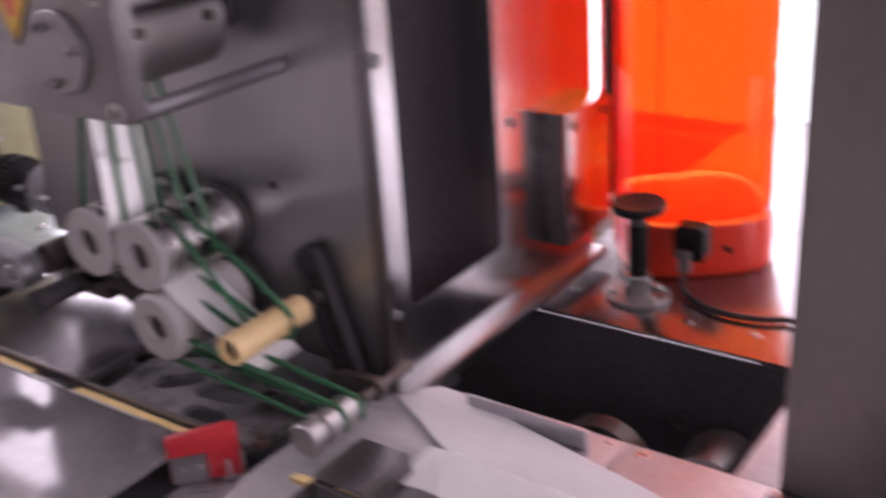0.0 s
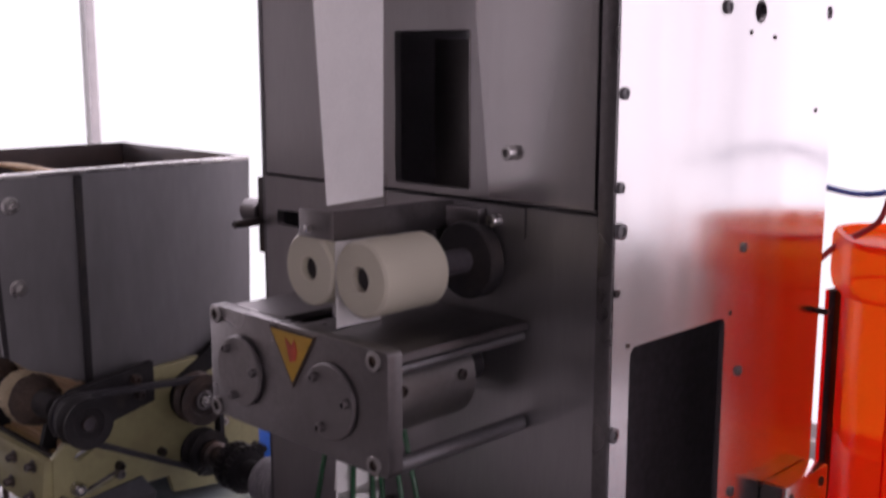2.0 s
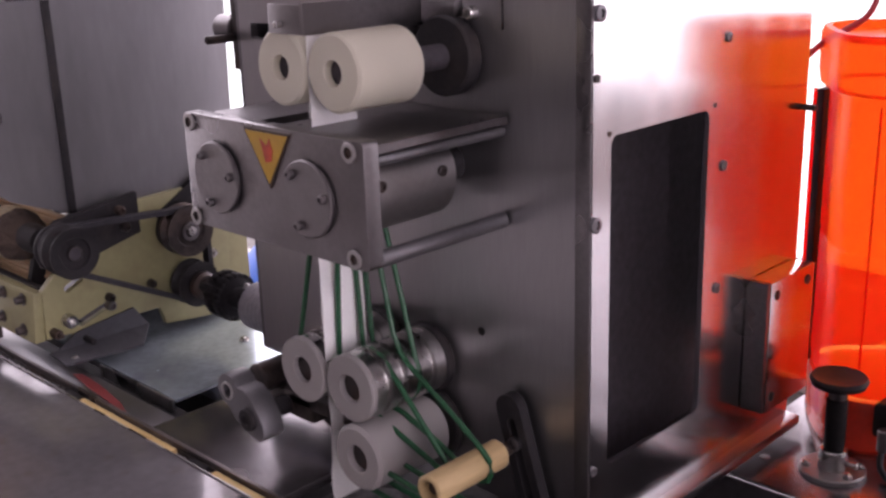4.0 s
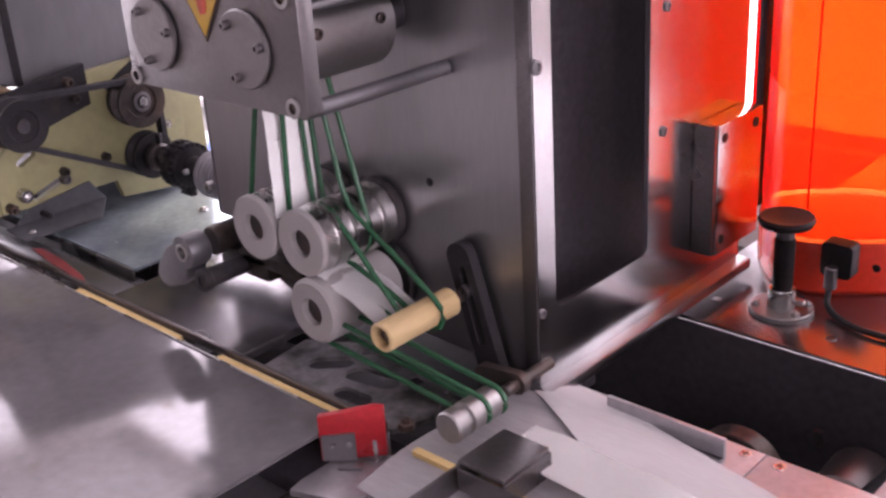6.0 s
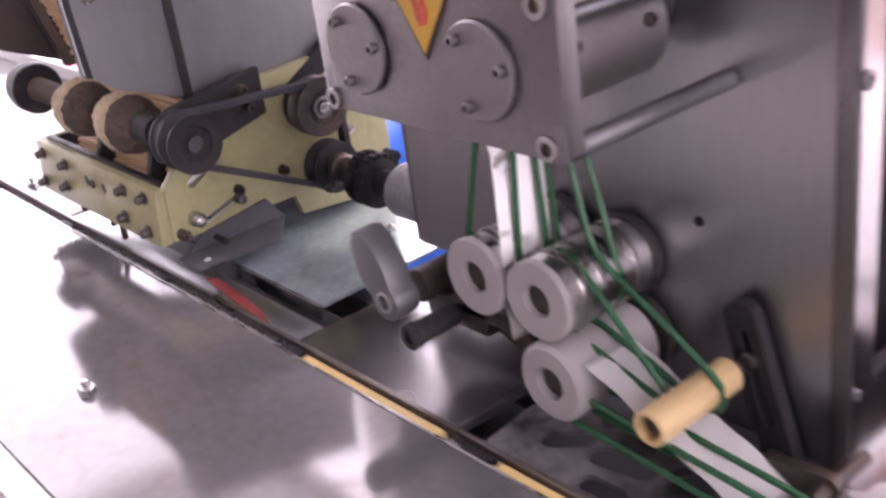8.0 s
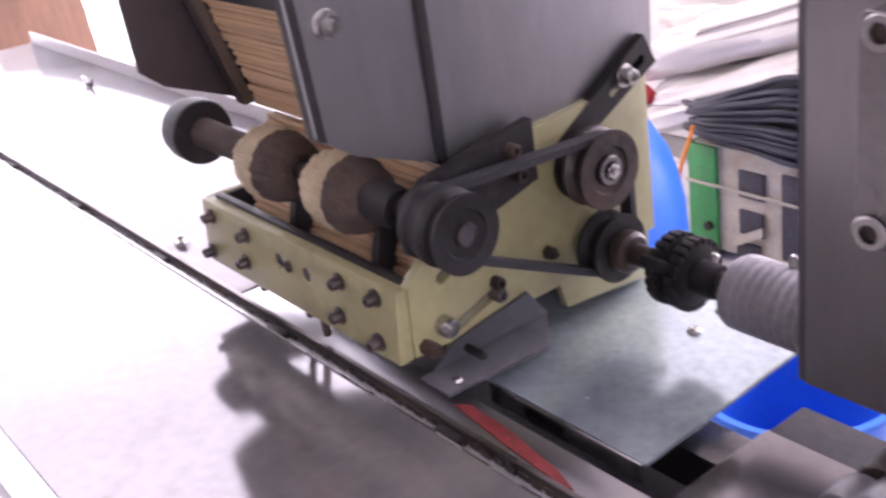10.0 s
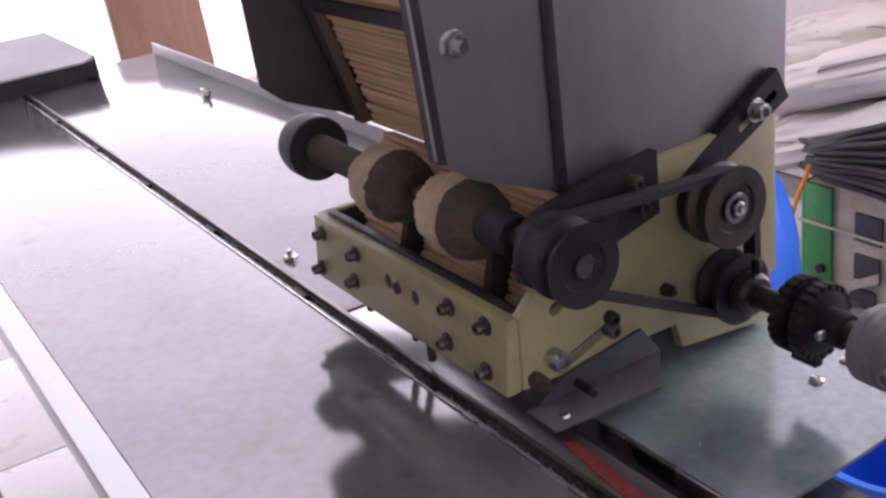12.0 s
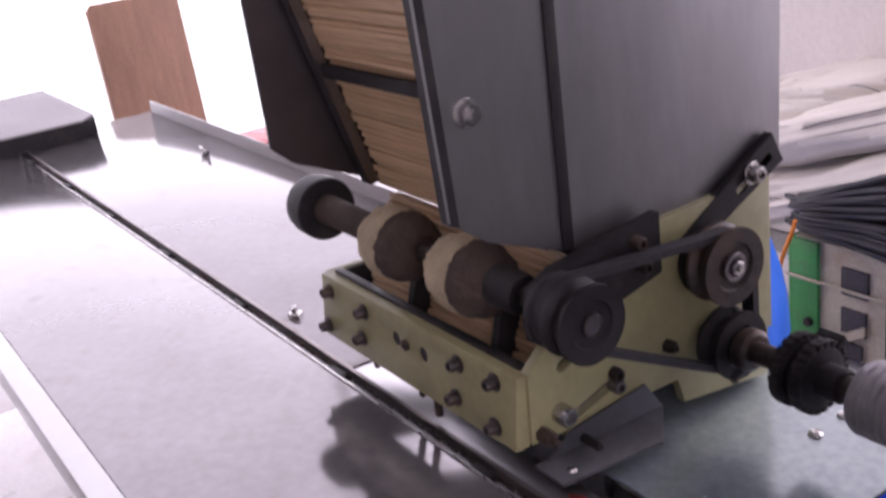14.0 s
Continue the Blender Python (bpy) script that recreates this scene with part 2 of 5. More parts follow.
def mesh_of(name, bm, material, smooth=True, angle=0.6):
    bm.normal_update()
    me = bpy.data.meshes.new(name)
    for f in bm.faces:
        f.smooth = smooth
    for e in bm.edges:
        if len(e.link_faces) == 2 and e.calc_face_angle(0) > angle:
            e.smooth = False
    bm.to_mesh(me)
    bm.free()
    me.materials.append(material)
    return me


def part(name, bm, material, parent, label="", pivot=None):
    """Links a bmesh, given in world metres, as one mesh under a thing or a part. pivot: where its own origin lies."""
    base = BASE[parent]
    at = Vector(pivot) if pivot is not None else base
    bmesh.ops.translate(bm, verts=bm.verts, vec=-at)
    ob = new(name, mesh_of(name, bm, material))
    ob.parent = parent
    ob.location = at - base
    BASE[ob] = at
    return tagged(ob, label)


def solo(name, bm, material, label="", category="", group="", kind="", pivot=None):
    """One mesh that is a whole thing or a piece of the setting."""
    at = Vector(pivot) if pivot is not None else sum((v.co for v in bm.verts), Vector()) / len(bm.verts)
    if pivot is None:
        at.z = min(v.co.z for v in bm.verts)
    bmesh.ops.translate(bm, verts=bm.verts, vec=-at)
    ob = new(name, mesh_of(name, bm, material))
    ob.location = at
    BASE[ob] = at
    return tagged(ob, label, category, group, kind)


def join(*bms):
    out = bms[0]
    for b in bms[1:]:
        me = bpy.data.meshes.new("joined")
        b.to_mesh(me)
        b.free()
        out.from_mesh(me)
        bpy.data.meshes.remove(me)
    return out


def block(x0, x1, y0, y1, z0, z1, bevel=0.0015):
    bm = bmesh.new()
    bmesh.ops.create_cube(bm, size=1)
    for v in bm.verts:
        v.co = Vector(((x0 + x1) / 2 + v.co.x * (x1 - x0), (y0 + y1) / 2 + v.co.y * (y1 - y0), (z0 + z1) / 2 + v.co.z * (z1 - z0)))
    if bevel:
        bmesh.ops.bevel(bm, geom=list(bm.edges), offset=min(bevel, 0.3 * min(x1 - x0, y1 - y0, z1 - z0)), segments=2, affect="EDGES", profile=0.6)
    return bm


def across(axis, along):
    """A matrix that lays the local z axis along x, y or z of the world, at a place."""
    turn = {"x": Matrix(((0, 0, 1), (0, 1, 0), (-1, 0, 0))), "y": Matrix(((1, 0, 0), (0, 0, 1), (0, -1, 0))), "z": Matrix.Identity(3)}[axis]
    return Matrix.Translation(along) @ turn.to_4x4()


def lathe(axis, at, profile, seg=40, closed=False):
    """Turns a profile of (distance along the axis, radius) round an axis through at."""
    bm = bmesh.new()
    rings = []
    m = across(axis, at)
    for d, r in profile:
        if r <= 1e-6:
            rings.append([bm.verts.new(m @ Vector((0, 0, d)))])
        else:
            rings.append([bm.verts.new(m @ Vector((r * math.cos(2 * math.pi * i / seg), r * math.sin(2 * math.pi * i / seg), d))) for i in range(seg)])
    pairs = list(zip(rings, rings[1:])) + ([(rings[-1], rings[0])] if closed else [])
    for a, b in pairs:
        for i in range(seg):
            j = (i + 1) % seg
            if len(a) == 1 and len(b) == 1:
                continue
            if len(a) == 1:
                bm.faces.new((a[0], b[j], b[i]))
            elif len(b) == 1:
                bm.faces.new((a[i], a[j], b[0]))
            else:
                bm.faces.new((a[i], a[j], b[j], b[i]))
    bmesh.ops.recalc_face_normals(bm, faces=bm.faces)
    return bm


def rod(axis, at, length, r, seg=28, c=0.0012):
    c = min(c, r * 0.4)
    return lathe(axis, at, [(0, 0), (0, r - c), (c, r), (length - c, r), (length, r - c), (length, 0)], seg)


def ring(axis, at, length, r, hole, seg=40, c=0.001):
    return lathe(axis, at, [(0, hole), (0, r - c), (c, r), (length - c, r), (length, r - c), (length, hole)], seg, closed=True)


def socket_bolt(axis, at, r=0.005, h=0.006, sign=-1):
    """A round bolt head with a hexagon socket, its head standing out from at along the axis."""
    prof = [(0, r * 1.02), (h * 0.85, r), (h, r * 0.85), (h, r * 0.55), (h * 0.45, r * 0.5), (h * 0.45, 0)]
    return lathe(axis, at, [(sign * d, q) for d, q in prof], 18)


def hex_nut(axis, at, r, h, bore=0.0):
    bm = lathe(axis, at, [(0, 0), (0, r), (h * 0.85, r), (h, r * 0.88), (h, r * 0.5), (h * 1.5, r * 0.48), (h * 1.5, 0)], 6)
    return bm


def plate(axis, outline, at, thick, holes=(), bevel=0.0):
    """A flat plate: outline and holes in the two other axes, from at to at + thick along the axis."""
    bm = bmesh.new()
    loops = []
    for loop in (outline, *holes):
        vs = [bm.verts.new({"x": (at, p, q), "y": (p, at, q), "z": (p, q, at)}[axis]) for p, q in loop]
        loops += [bm.edges.new((a, b)) for a, b in zip(vs, vs[1:] + vs[:1])]
    bmesh.ops.triangle_fill(bm, use_beauty=True, use_dissolve=False, edges=loops)
    bmesh.ops.dissolve_limit(bm, angle_limit=0.01, verts=bm.verts, edges=bm.edges) if not holes else None
    ex = bmesh.ops.extrude_face_region(bm, geom=list(bm.faces))
    shift = {"x": (thick, 0, 0), "y": (0, thick, 0), "z": (0, 0, thick)}[axis]
    bmesh.ops.translate(bm, verts=[v for v in ex["geom"] if isinstance(v, bmesh.types.BMVert)], vec=shift)
    bmesh.ops.recalc_face_normals(bm, faces=bm.faces)
    if bevel:
        sharp = [e for e in bm.edges if len(e.link_faces) == 2 and e.calc_face_angle(0) > 0.9]
        bmesh.ops.bevel(bm, geom=sharp, offset=bevel, segments=2, affect="EDGES", profile=0.6)
    return bm


def rounded(p0, p1, q0, q1, r=0.006, n=4):
    out = []
    for cx, cy, a0 in ((p1 - r, q1 - r, 0), (p0 + r, q1 - r, 90), (p0 + r, q0 + r, 180), (p1 - r, q0 + r, 270)):
        out += [(cx + r * math.cos(radians(a0 + 90 * i / n)), cy + r * math.sin(radians(a0 + 90 * i / n))) for i in range(n + 1)]
    return out


def disc_loop(p, q, r, n=16):
    return [(p + r * math.cos(2 * math.pi * i / n), q + r * math.sin(2 * math.pi * i / n)) for i in range(n)]


def slot_loop(p0, q0, p1, q1, r, n=6):
    a = math.atan2(q1 - q0, p1 - p0)
    out = [(p1 + r * math.cos(a - math.pi / 2 + math.pi * i / n), q1 + r * math.sin(a - math.pi / 2 + math.pi * i / n)) for i in range(n + 1)]
    return out + [(p0 + r * math.cos(a + math.pi / 2 + math.pi * i / n), q0 + r * math.sin(a + math.pi / 2 + math.pi * i / n)) for i in range(n + 1)]


def tube(points, r, seg=10, flat=None, closed=False):
    """A round cord through points, or a flat band where flat = (half width along the given axis vector)."""
    bm = bmesh.new()
    pts = [Vector(p) for p in points]
    rings = []
    for i, p in enumerate(pts):
        a = pts[i - 1] if i or closed else p
        b = pts[(i + 1) % len(pts)] if i < len(pts) - 1 or closed else p
        d = (b - a).normalized()
        if flat:
            side = Vector(flat[0]).normalized()
            up = d.cross(side).normalized()
            w, h = flat[1], r
            rings.append([bm.verts.new(p + side * sx * w + up * sy * h) for sx, sy in ((-1, -1), (1, -1), (1, 1), (-1, 1))])
        else:
            q = d.to_track_quat("Z", "Y")
            rings.append([bm.verts.new(p + q @ Vector((r * math.cos(2 * math.pi * k / seg), r * math.sin(2 * math.pi * k / seg), 0))) for k in range(seg)])
    k = len(rings[0])
    for a, b in list(zip(rings, rings[1:])) + ([(rings[-1], rings[0])] if closed else []):
        for i in range(k):
            bm.faces.new((a[i], a[(i + 1) % k], b[(i + 1) % k], b[i]))
    if not closed:
        bm.faces.new(rings[0][::-1])
        bm.faces.new(rings[-1])
    bmesh.ops.recalc_face_normals(bm, faces=bm.faces)
    return bm


def curve(points, n=8):
    """Points of a smooth line through the given ones."""
    p = [Vector(q) for q in points]
    out = []
    for i in range(len(p) - 1):
        a, b, c, d = p[max(i - 1, 0)], p[i], p[i + 1], p[min(i + 2, len(p) - 1)]
        for k in range(n):
            t = k / n
            out.append(0.5 * ((2 * b) + (c - a) * t + (2 * a - 5 * b + 4 * c - d) * t * t + (3 * b - a - 3 * c + d) * t ** 3))
    return out + [p[-1]]


def wrap(loops, n=10):
    """The outline of a belt laid round discs (p, q, radius), in order, turning the same way round each."""
    out = []
    k = len(loops)
    for i in range(k):
        (p0, q0, r0), (p1, q1, r1), (p2, q2, r2) = loops[i - 1], loops[i], loops[(i + 1) % k]
        def leave(pa, qa, ra, pb, qb, rb):
            d = math.hypot(pb - pa, qb - qa)
            return math.atan2(qb - qa, pb - pa) + math.acos(max(-1, min(1, (ra - rb) / d)))
        a0, a1 = leave(p0, q0, r0, p1, q1, r1), leave(p1, q1, r1, p2, q2, r2)
        while a1 > a0:
            a1 -= 2 * math.pi
        out += [(p1 + r1 * math.cos(a0 + (a1 - a0) * j / n), q1 + r1 * math.sin(a0 + (a1 - a0) * j / n)) for j in range(n + 1)]
    return out

# ---- the hall ----
def setting(name, bm, material, label=""):
    return solo(name, bm, material, label, kind="structure")


floor = setting("floor", block(-4.8, 4.0, -5.0, 3.0, -0.12, -0.006, 0), GROUT, "grey joints between pale floor tiles")
# out-of-view ceiling, kept pale to bounce light onto the front and the table
ceiling = setting("ceiling", block(-4.8, 4.0, -5.0, 3.0, 5.2, 5.35, 0), CEIL, "unseen pale ceiling that bounces daylight onto the table")
wall_west = setting("wall_west", plate("x", [(-4.9, 0), (-0.9, 0), (-0.9, 4.9), (3.0, 4.9), (3.0, 5.2), (-4.9, 5.2)], -4.76, 0.16), WALL, "white plastered wall with a wide bright opening")
wall_north = setting("wall_north", plate("y", [(-4.6, 4.9), (-3.28, 4.9), (-3.28, 0), (3.8, 0), (3.8, 5.2), (-4.6, 5.2)], 2.76, 0.16, [[(-1.7, 0.35), (-0.25, 0.35), (-0.25, 3.6), (-1.7, 3.6)], [(-0.05, 0.8), (1.9, 0.8), (1.9, 3.6), (-0.05, 3.6)]]), WALL,
                     "white plastered wall with bright windows")
# out-of-view wall, its dark tone chosen to hold back fill light
wall_south = setting("wall_south", block(-4.6, 3.8, -4.76, -4.6, 0, 5.2, 0), WALL_GREY, "unseen dark grey wall that cuts the fill light")
# east wall and window lie out of view, made up to let fill in
wall_east = setting("wall_east", plate("x", [(-4.76, 0), (2.92, 0), (2.92, 5.2), (-4.76, 5.2)], 3.8, 0.16, [[(-2.1, 0.8), (0.9, 0.8), (0.9, 3.6), (-2.1, 3.6)]]), WALL, "unseen white plastered wall with an added opening for fill light")

for name, x0, x1, posts, z0, z1 in (("window_1", -4.55, -3.28, (-3.3,), 0.02, 4.9), ("window_2", -1.7, -0.25, (-1.68, -0.27), 0.35, 3.6), ("window_3", -0.05, 1.9, (-0.03, 0.92, 1.88), 0.8, 3.6)):
    w = thing(name, (x0, 2.8, z0), "white painted steel window with large bright panes", "window", kind="structure")
    for p in posts:
        part("window_post", block(p - 0.02, p + 0.02, 2.79, 2.83, z0, z1), FRAME_PAINT, w)
    for q in (z0 + 0.02, z1 - 0.02):
        part("window_rail", block(x0 + 0.042, x1 - 0.042, 2.795, 2.825, q - 0.02, q + 0.02), FRAME_PAINT, w)
door = thing("door_1", (-4.66, 1.6, 0.02), "white painted frame of a wide open doorway", "doorway", kind="structure")
for y in (-0.87, 2.4):
    part("door_post", block(-4.7, -4.64, y - 0.02, y + 0.02, 0.02, 4.88), FRAME_PAINT, door)

tile_mesh = mesh_of("tile", block(-0.2975, 0.2975, -0.2975, 0.2975, -0.008, 0.0, 0.002), TILE)
for i in range(14):
    for j in range(12):
        t = new("tile", tile_mesh)
        t.parent = floor
        t.location = Vector((-4.46 + 0.6 * i, -4.29 + 0.6 * j, 0.0)) - BASE[floor]

# the leaning board in the doorway
b = plate("x", [(1.10, 0.004), (1.43, 0.004), (1.43, 0.93), (1.41, 0.95), (1.12, 0.95), (1.10, 0.93)], -4.36, 0.03, bevel=0.004)
bmesh.ops.rotate(b, verts=b.verts, cent=(-4.36, 1.4, 0.004), matrix=Matrix.Rotation(radians(-7), 3, "Y"))
bmesh.ops.translate(b, verts=b.verts, vec=(0, 0, 0.006))
solo("leaning_board", b, BOARD, "brown wooden board leaning in the bright doorway", "board")
solo("plastic_crate", plate("z", rounded(-4.4, -4.15, 1.5, 1.68, 0.03), 0.0, 0.40, bevel=0.01), RED, "red plastic crate standing by the doorway", "crate")

# bright overcast distance outside the openings
glow = bpy.data.materials.new("bright_distance")
glow.use_nodes = True
gn = glow.node_tree.nodes
em = gn.new("ShaderNodeEmission")
em.inputs[0].default_value, em.inputs[1].default_value = (0.88, 1.0, 0.91, 1), 3.4
glow.node_tree.links.new(em.outputs[0], gn["Material Output"].inputs[0])
# the third sheet glows behind the added east opening
for sheet in (block(-6.0, 4.0, 3.9, 3.92, -0.3, 6.5, 0), block(-6.02, -6.0, -3.5, 3.9, -0.3, 6.5, 0), block(5.0, 5.02, -4.0, 3.0, -0.3, 6.5, 0)):
    solo("backdrop", sheet, glow, "overexposed white daylight outside", kind="structure")

# ---- table and slot ----
T = 0.883
table_front = thing("table_front_panel", (-1.6, 0.33, T - 0.02), "scuffed stainless steel front table sheet with dark smears", "table sheet", kind="structure")
part("sheet", block(-2.78, -0.535, 0.225, 0.4505, T - 0.004, T, 0.001), TABLE, table_front)
part("edge_lip", block(-2.78, -0.537, 0.4485, 0.4505, T - 0.03, T - 0.0042, 0.0005), BRIGHT, table_front)
rail = thing("table_edge_rail", (-1.6, 0.2, T - 0.03), "square chromed steel edge bar along the table front", "rail")
part("bar", block(-2.78, -0.62, 0.2, 0.2245, T - 0.028, T + 0.001, 0.002), CHROME, rail)
part("bracket", block(-1.245, -1.215, 0.204, 0.22, T - 0.09, T - 0.0285, 0.002), CAST, rail)
table_back = thing("table_back_panel", (-1.9, 0.6, T - 0.02), "bright stainless steel table sheet with a raised back lip", "table sheet", kind="structure")
part("sheet", block(-2.78, -1.39, 0.4665, 0.748, T - 0.004, T, 0.001), TABLE, table_back)
part("back_lip", block(-2.78, -1.39, 0.7482, 0.752, T - 0.02, T + 0.022, 0.001), FRAME_PAINT, table_back)
strip = thing("table_guide_strip", (-1.0, 0.48, T - 0.02), "narrow steel guide strip with a red paint mark", "guide strip")
part("sheet", block(-1.388, -0.90, 0.4665, 0.497, T - 0.01, T - 0.001, 0.001), STEEL, strip)
part("wide_sheet", block(-0.898, -0.688, 0.4665, 0.60, T - 0.01, T - 0.001, 0.001), DECK, strip)
part("paint_mark", plate("z", [(-1.085, 0.4815), (-1.02, 0.473), (-0.955, 0.4675), (-0.948, 0.4695), (-0.97, 0.477), (-1.03, 0.4865), (-1.075, 0.489)], T - 0.0008, 0.0009), RED_MARK, strip, "worn red paint mark")
slot = thing("slot_channel", (-1.6, 0.4585, T - 0.04), "dark oily channel with a thin steel edge for the carrying chain", "channel", kind="structure")
part("channel_floor", block(-2.78, -0.50, 0.4506, 0.4664, T - 0.03, T - 0.007, 0.0005), BEDPLATE, slot)
part("channel_edge", block(-2.78, -0.50, 0.4618, 0.4662, T - 0.0068, T + 0.003, 0.0006), HOUSING, slot)

# raised bright strip added for the glint along the sheet's edge
part("bright_edge", block(-2.78, -0.537, 0.4487, 0.4504, T + 0.0002, T + 0.0014, 0.0004), BRIGHT, slot, "thin bright strip for the glint on the sheet edge")
chain = bmesh.new()
for k in range(172):
    x = -2.74 + 0.0128 * k
    for y in (0.4516, 0.4602):
        for v in bmesh.ops.create_cube(chain, size=1)["verts"]:
            v.co = Vector((x + 0.0098 * v.co.x, y + 0.0014 * v.co.y + (0.0007 if k % 2 else 0), T - 0.0046 + 0.005 * v.co.z))
tagged(part("chain", chain, IRON, slot, "dark oily carrying chain"), kind="stuff")

# bolts that stand on the table
for x, y in ((-1.541, 0.4825), (-0.97, 0.304)):
    n = thing("table_nut", (x, y, T), "bright hexagon nut on a threaded stud", "nut")
    part("nut", hex_nut("z", (x, y, T), 0.0078, 0.007), BRIGHT, n)
    part("stud", rod("z", (x, y, T + 0.0072), 0.006, 0.0032), BRIGHT, n)
WX, WY = -2.317, 0.687
n = thing("wing_nut", (WX, WY, T), "small bright wing nut on a stud", "wing nut")
part("hub", rod("z", (WX, WY, T), 0.005, 0.007), BRIGHT, n)
part("stud", rod("z", (WX, WY, T + 0.0052), 0.003, 0.003), BRIGHT, n)
for s in (-1, 1):
    part("wing", plate("y", [(WX + s * 0.006, T + 0.002), (WX + s * 0.016, T + 0.005), (WX + s * 0.02, T + 0.011), (WX + s * 0.011, T + 0.009)][::s], WY - 0.003, 0.005), BRIGHT, n)

cover = thing("end_cover", (-2.9, 0.45, T), "low steel cover box with a dark end on the table", "cover box")
# mid-grey top over a near-black end, side and body
part("top", plate("z", [(-2.66, 0.30), (-2.66, 0.575), (-2.70, 0.61), (-3.1, 0.61), (-3.1, 0.30)], T + 0.034, 0.004), COVER_TOP, cover)
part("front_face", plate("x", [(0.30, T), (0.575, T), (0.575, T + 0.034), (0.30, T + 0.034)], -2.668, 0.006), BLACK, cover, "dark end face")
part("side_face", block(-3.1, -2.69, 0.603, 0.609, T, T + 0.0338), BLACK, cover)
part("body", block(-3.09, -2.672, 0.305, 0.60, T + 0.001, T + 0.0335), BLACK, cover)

# machine body under the tables
body = thing("machine_body", (-1.2, 0.5, 0.0), "dark oily machine body below the table", "machine body", kind="structure")
part("table_beam", block(-2.76, -0.50, 0.40, 0.45, 0.835, T - 0.032, 0.002), PIT, body)
part("rear_beam", block(-2.76, -0.46, 0.505, 0.523, 0.8305, T - 0.05, 0.002), PIT, body)
part("under_tray", block(-1.4, -0.47, 0.252, 0.586, 0.82, 0.83, 0.002), PIT, body)
part("under_panel", block(-0.94, -0.47, 0.5865, 0.70, 0.82, 0.83, 0.002), PIT, body)
for x in (-2.7, -1.6, -0.6):
    part("leg", block(x - 0.03, x + 0.03, 0.40, 0.46, 0.0, 0.8195, 0.003), STEEL, body)

rear_rail = thing("rear_rail", (-0.9, 0.58, T - 0.05), "grey steel rail running behind the channel", "rail")
part("bar", block(-1.38, -0.69, 0.56, 0.597, T - 0.045, T - 0.012, 0.002), CAST, rear_rail)

shelf = thing("side_shelf", (-1.02, 0.6, T), "galvanised steel shelf sheet with two bright screws", "shelf sheet")
part("sheet", plate("z", [(-1.388, 0.523), (-0.93, 0.517), (-0.938, 0.70), (-0.948, 0.748), (-1.388, 0.748)], T - 0.0015, 0.003), GALV, shelf)
part("front_lip", block(-1.083, -0.932, 0.5145, 0.5168, T - 0.014, T + 0.0012, 0.0005), BRIGHT, shelf)
for x, y in ((-1.0136, 0.6662), (-1.0166, 0.7035)):
    part("screw", lathe("z", (x, y, T + 0.0015), [(0, 0.006), (0.002, 0.0055), (0.0035, 0.003), (0.0036, 0)], 16), BRIGHT, shelf)
part("crossbar", block(-1.08, -1.02, 0.60, 0.63, T - 0.03, T - 0.002), IRON, shelf)

# ---- the folding column ----
S, F = -0.445, 0.588
column = thing("folding_column", (-0.65, 0.75, 0.879), "tall stainless steel housing of a packing machine", "machine housing")
side = part("side_plate", plate("x", [(F, 0.879), (0.912, 0.879), (0.912, 1.75), (F, 1.75)], S - 0.005, 0.005,
            [rounded(0.61, 0.744, 0.941, 1.206, 0.008), disc_loop(0.778, 1.4525, 0.0095), disc_loop(0.898, 1.4548, 0.006), rounded(0.668, 0.712, 1.468, 1.50, 0.008)]), MIRROR, column,
            "polished steel side plate with a tall dark opening")
part("front_edge", block(S - 0.0138, S - 0.0005, F - 0.0025, F - 0.0002, 0.885, 1.75, 0.0005), CAST, column)
part("base_edge", block(S - 0.012, S + 0.014, F - 0.004, 0.914, 0.868, 0.8788, 0.003), STEEL, column, "bright folded bottom ledge")
part("front_plate", plate("y", [(-0.86, 0.94), (-0.67, 0.94), (-0.66, 0.89), (-0.4605, 0.885), (-0.4605, 1.304), (-0.5275, 1.304), (-0.5275, 1.28), (-0.5295, 1.28), (-0.5295, 1.3035), (-0.86, 1.3035)], F, 0.008,
     [rounded(-0.842, -0.803, 1.257, 1.272, 0.003), rounded(-0.79, -0.772, 1.257, 1.274, 0.003), disc_loop(-0.5562, 1.0342, 0.0035)]), STEEL, column, "brushed steel lower front plate")
part("front_screw", socket_bolt("y", (-0.5562, F + 0.001, 1.0342), 0.0036, 0.002, -1), BLACK, column)
part("upper_plate", plate("y", [(-0.86, 1.306), (-0.4605, 1.307), (-0.4605, 1.75), (-0.86, 1.75)], F + 0.002, 0.007,
     [rounded(-0.676, -0.588, 1.312, 1.438, 0.003)]), STEEL, column, "brushed steel upper front plate with an opening")
part("cover_panel", plate("y", [(-0.563, 1.309), (-0.4615, 1.3085), (-0.4615, 1.75), (-0.578, 1.75), (-0.578, 1.45)], F - 0.0035, 0.005), MIRROR, column, "thin polished cover panel")
part("left_plate", block(-0.866, -0.8605, F + 0.001, 0.90, 0.94, 1.75, 0.001), DULL, column)
part("inner_back", block(-0.858, -0.462, 0.88, 0.886, 0.945, 1.75, 0.001), INNER, column)
part("inner_wall", block(-0.60, -0.592, 0.60, 0.80, 1.25, 1.55, 0.001), CAST, column)
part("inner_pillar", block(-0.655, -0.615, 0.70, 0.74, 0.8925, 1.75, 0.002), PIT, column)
part("inner_floor", block(-0.66, -0.462, 0.60, 0.879, 0.886, 0.892, 0.001), INNER, column)
# added dark sheet: the shade inside the side opening is in its colour
part("inner_screen", block(-0.508, -0.50, 0.60, 0.879, 0.893, 1.24, 0.001), PIT, column, "added dark sheet for the shaded interior behind the opening")
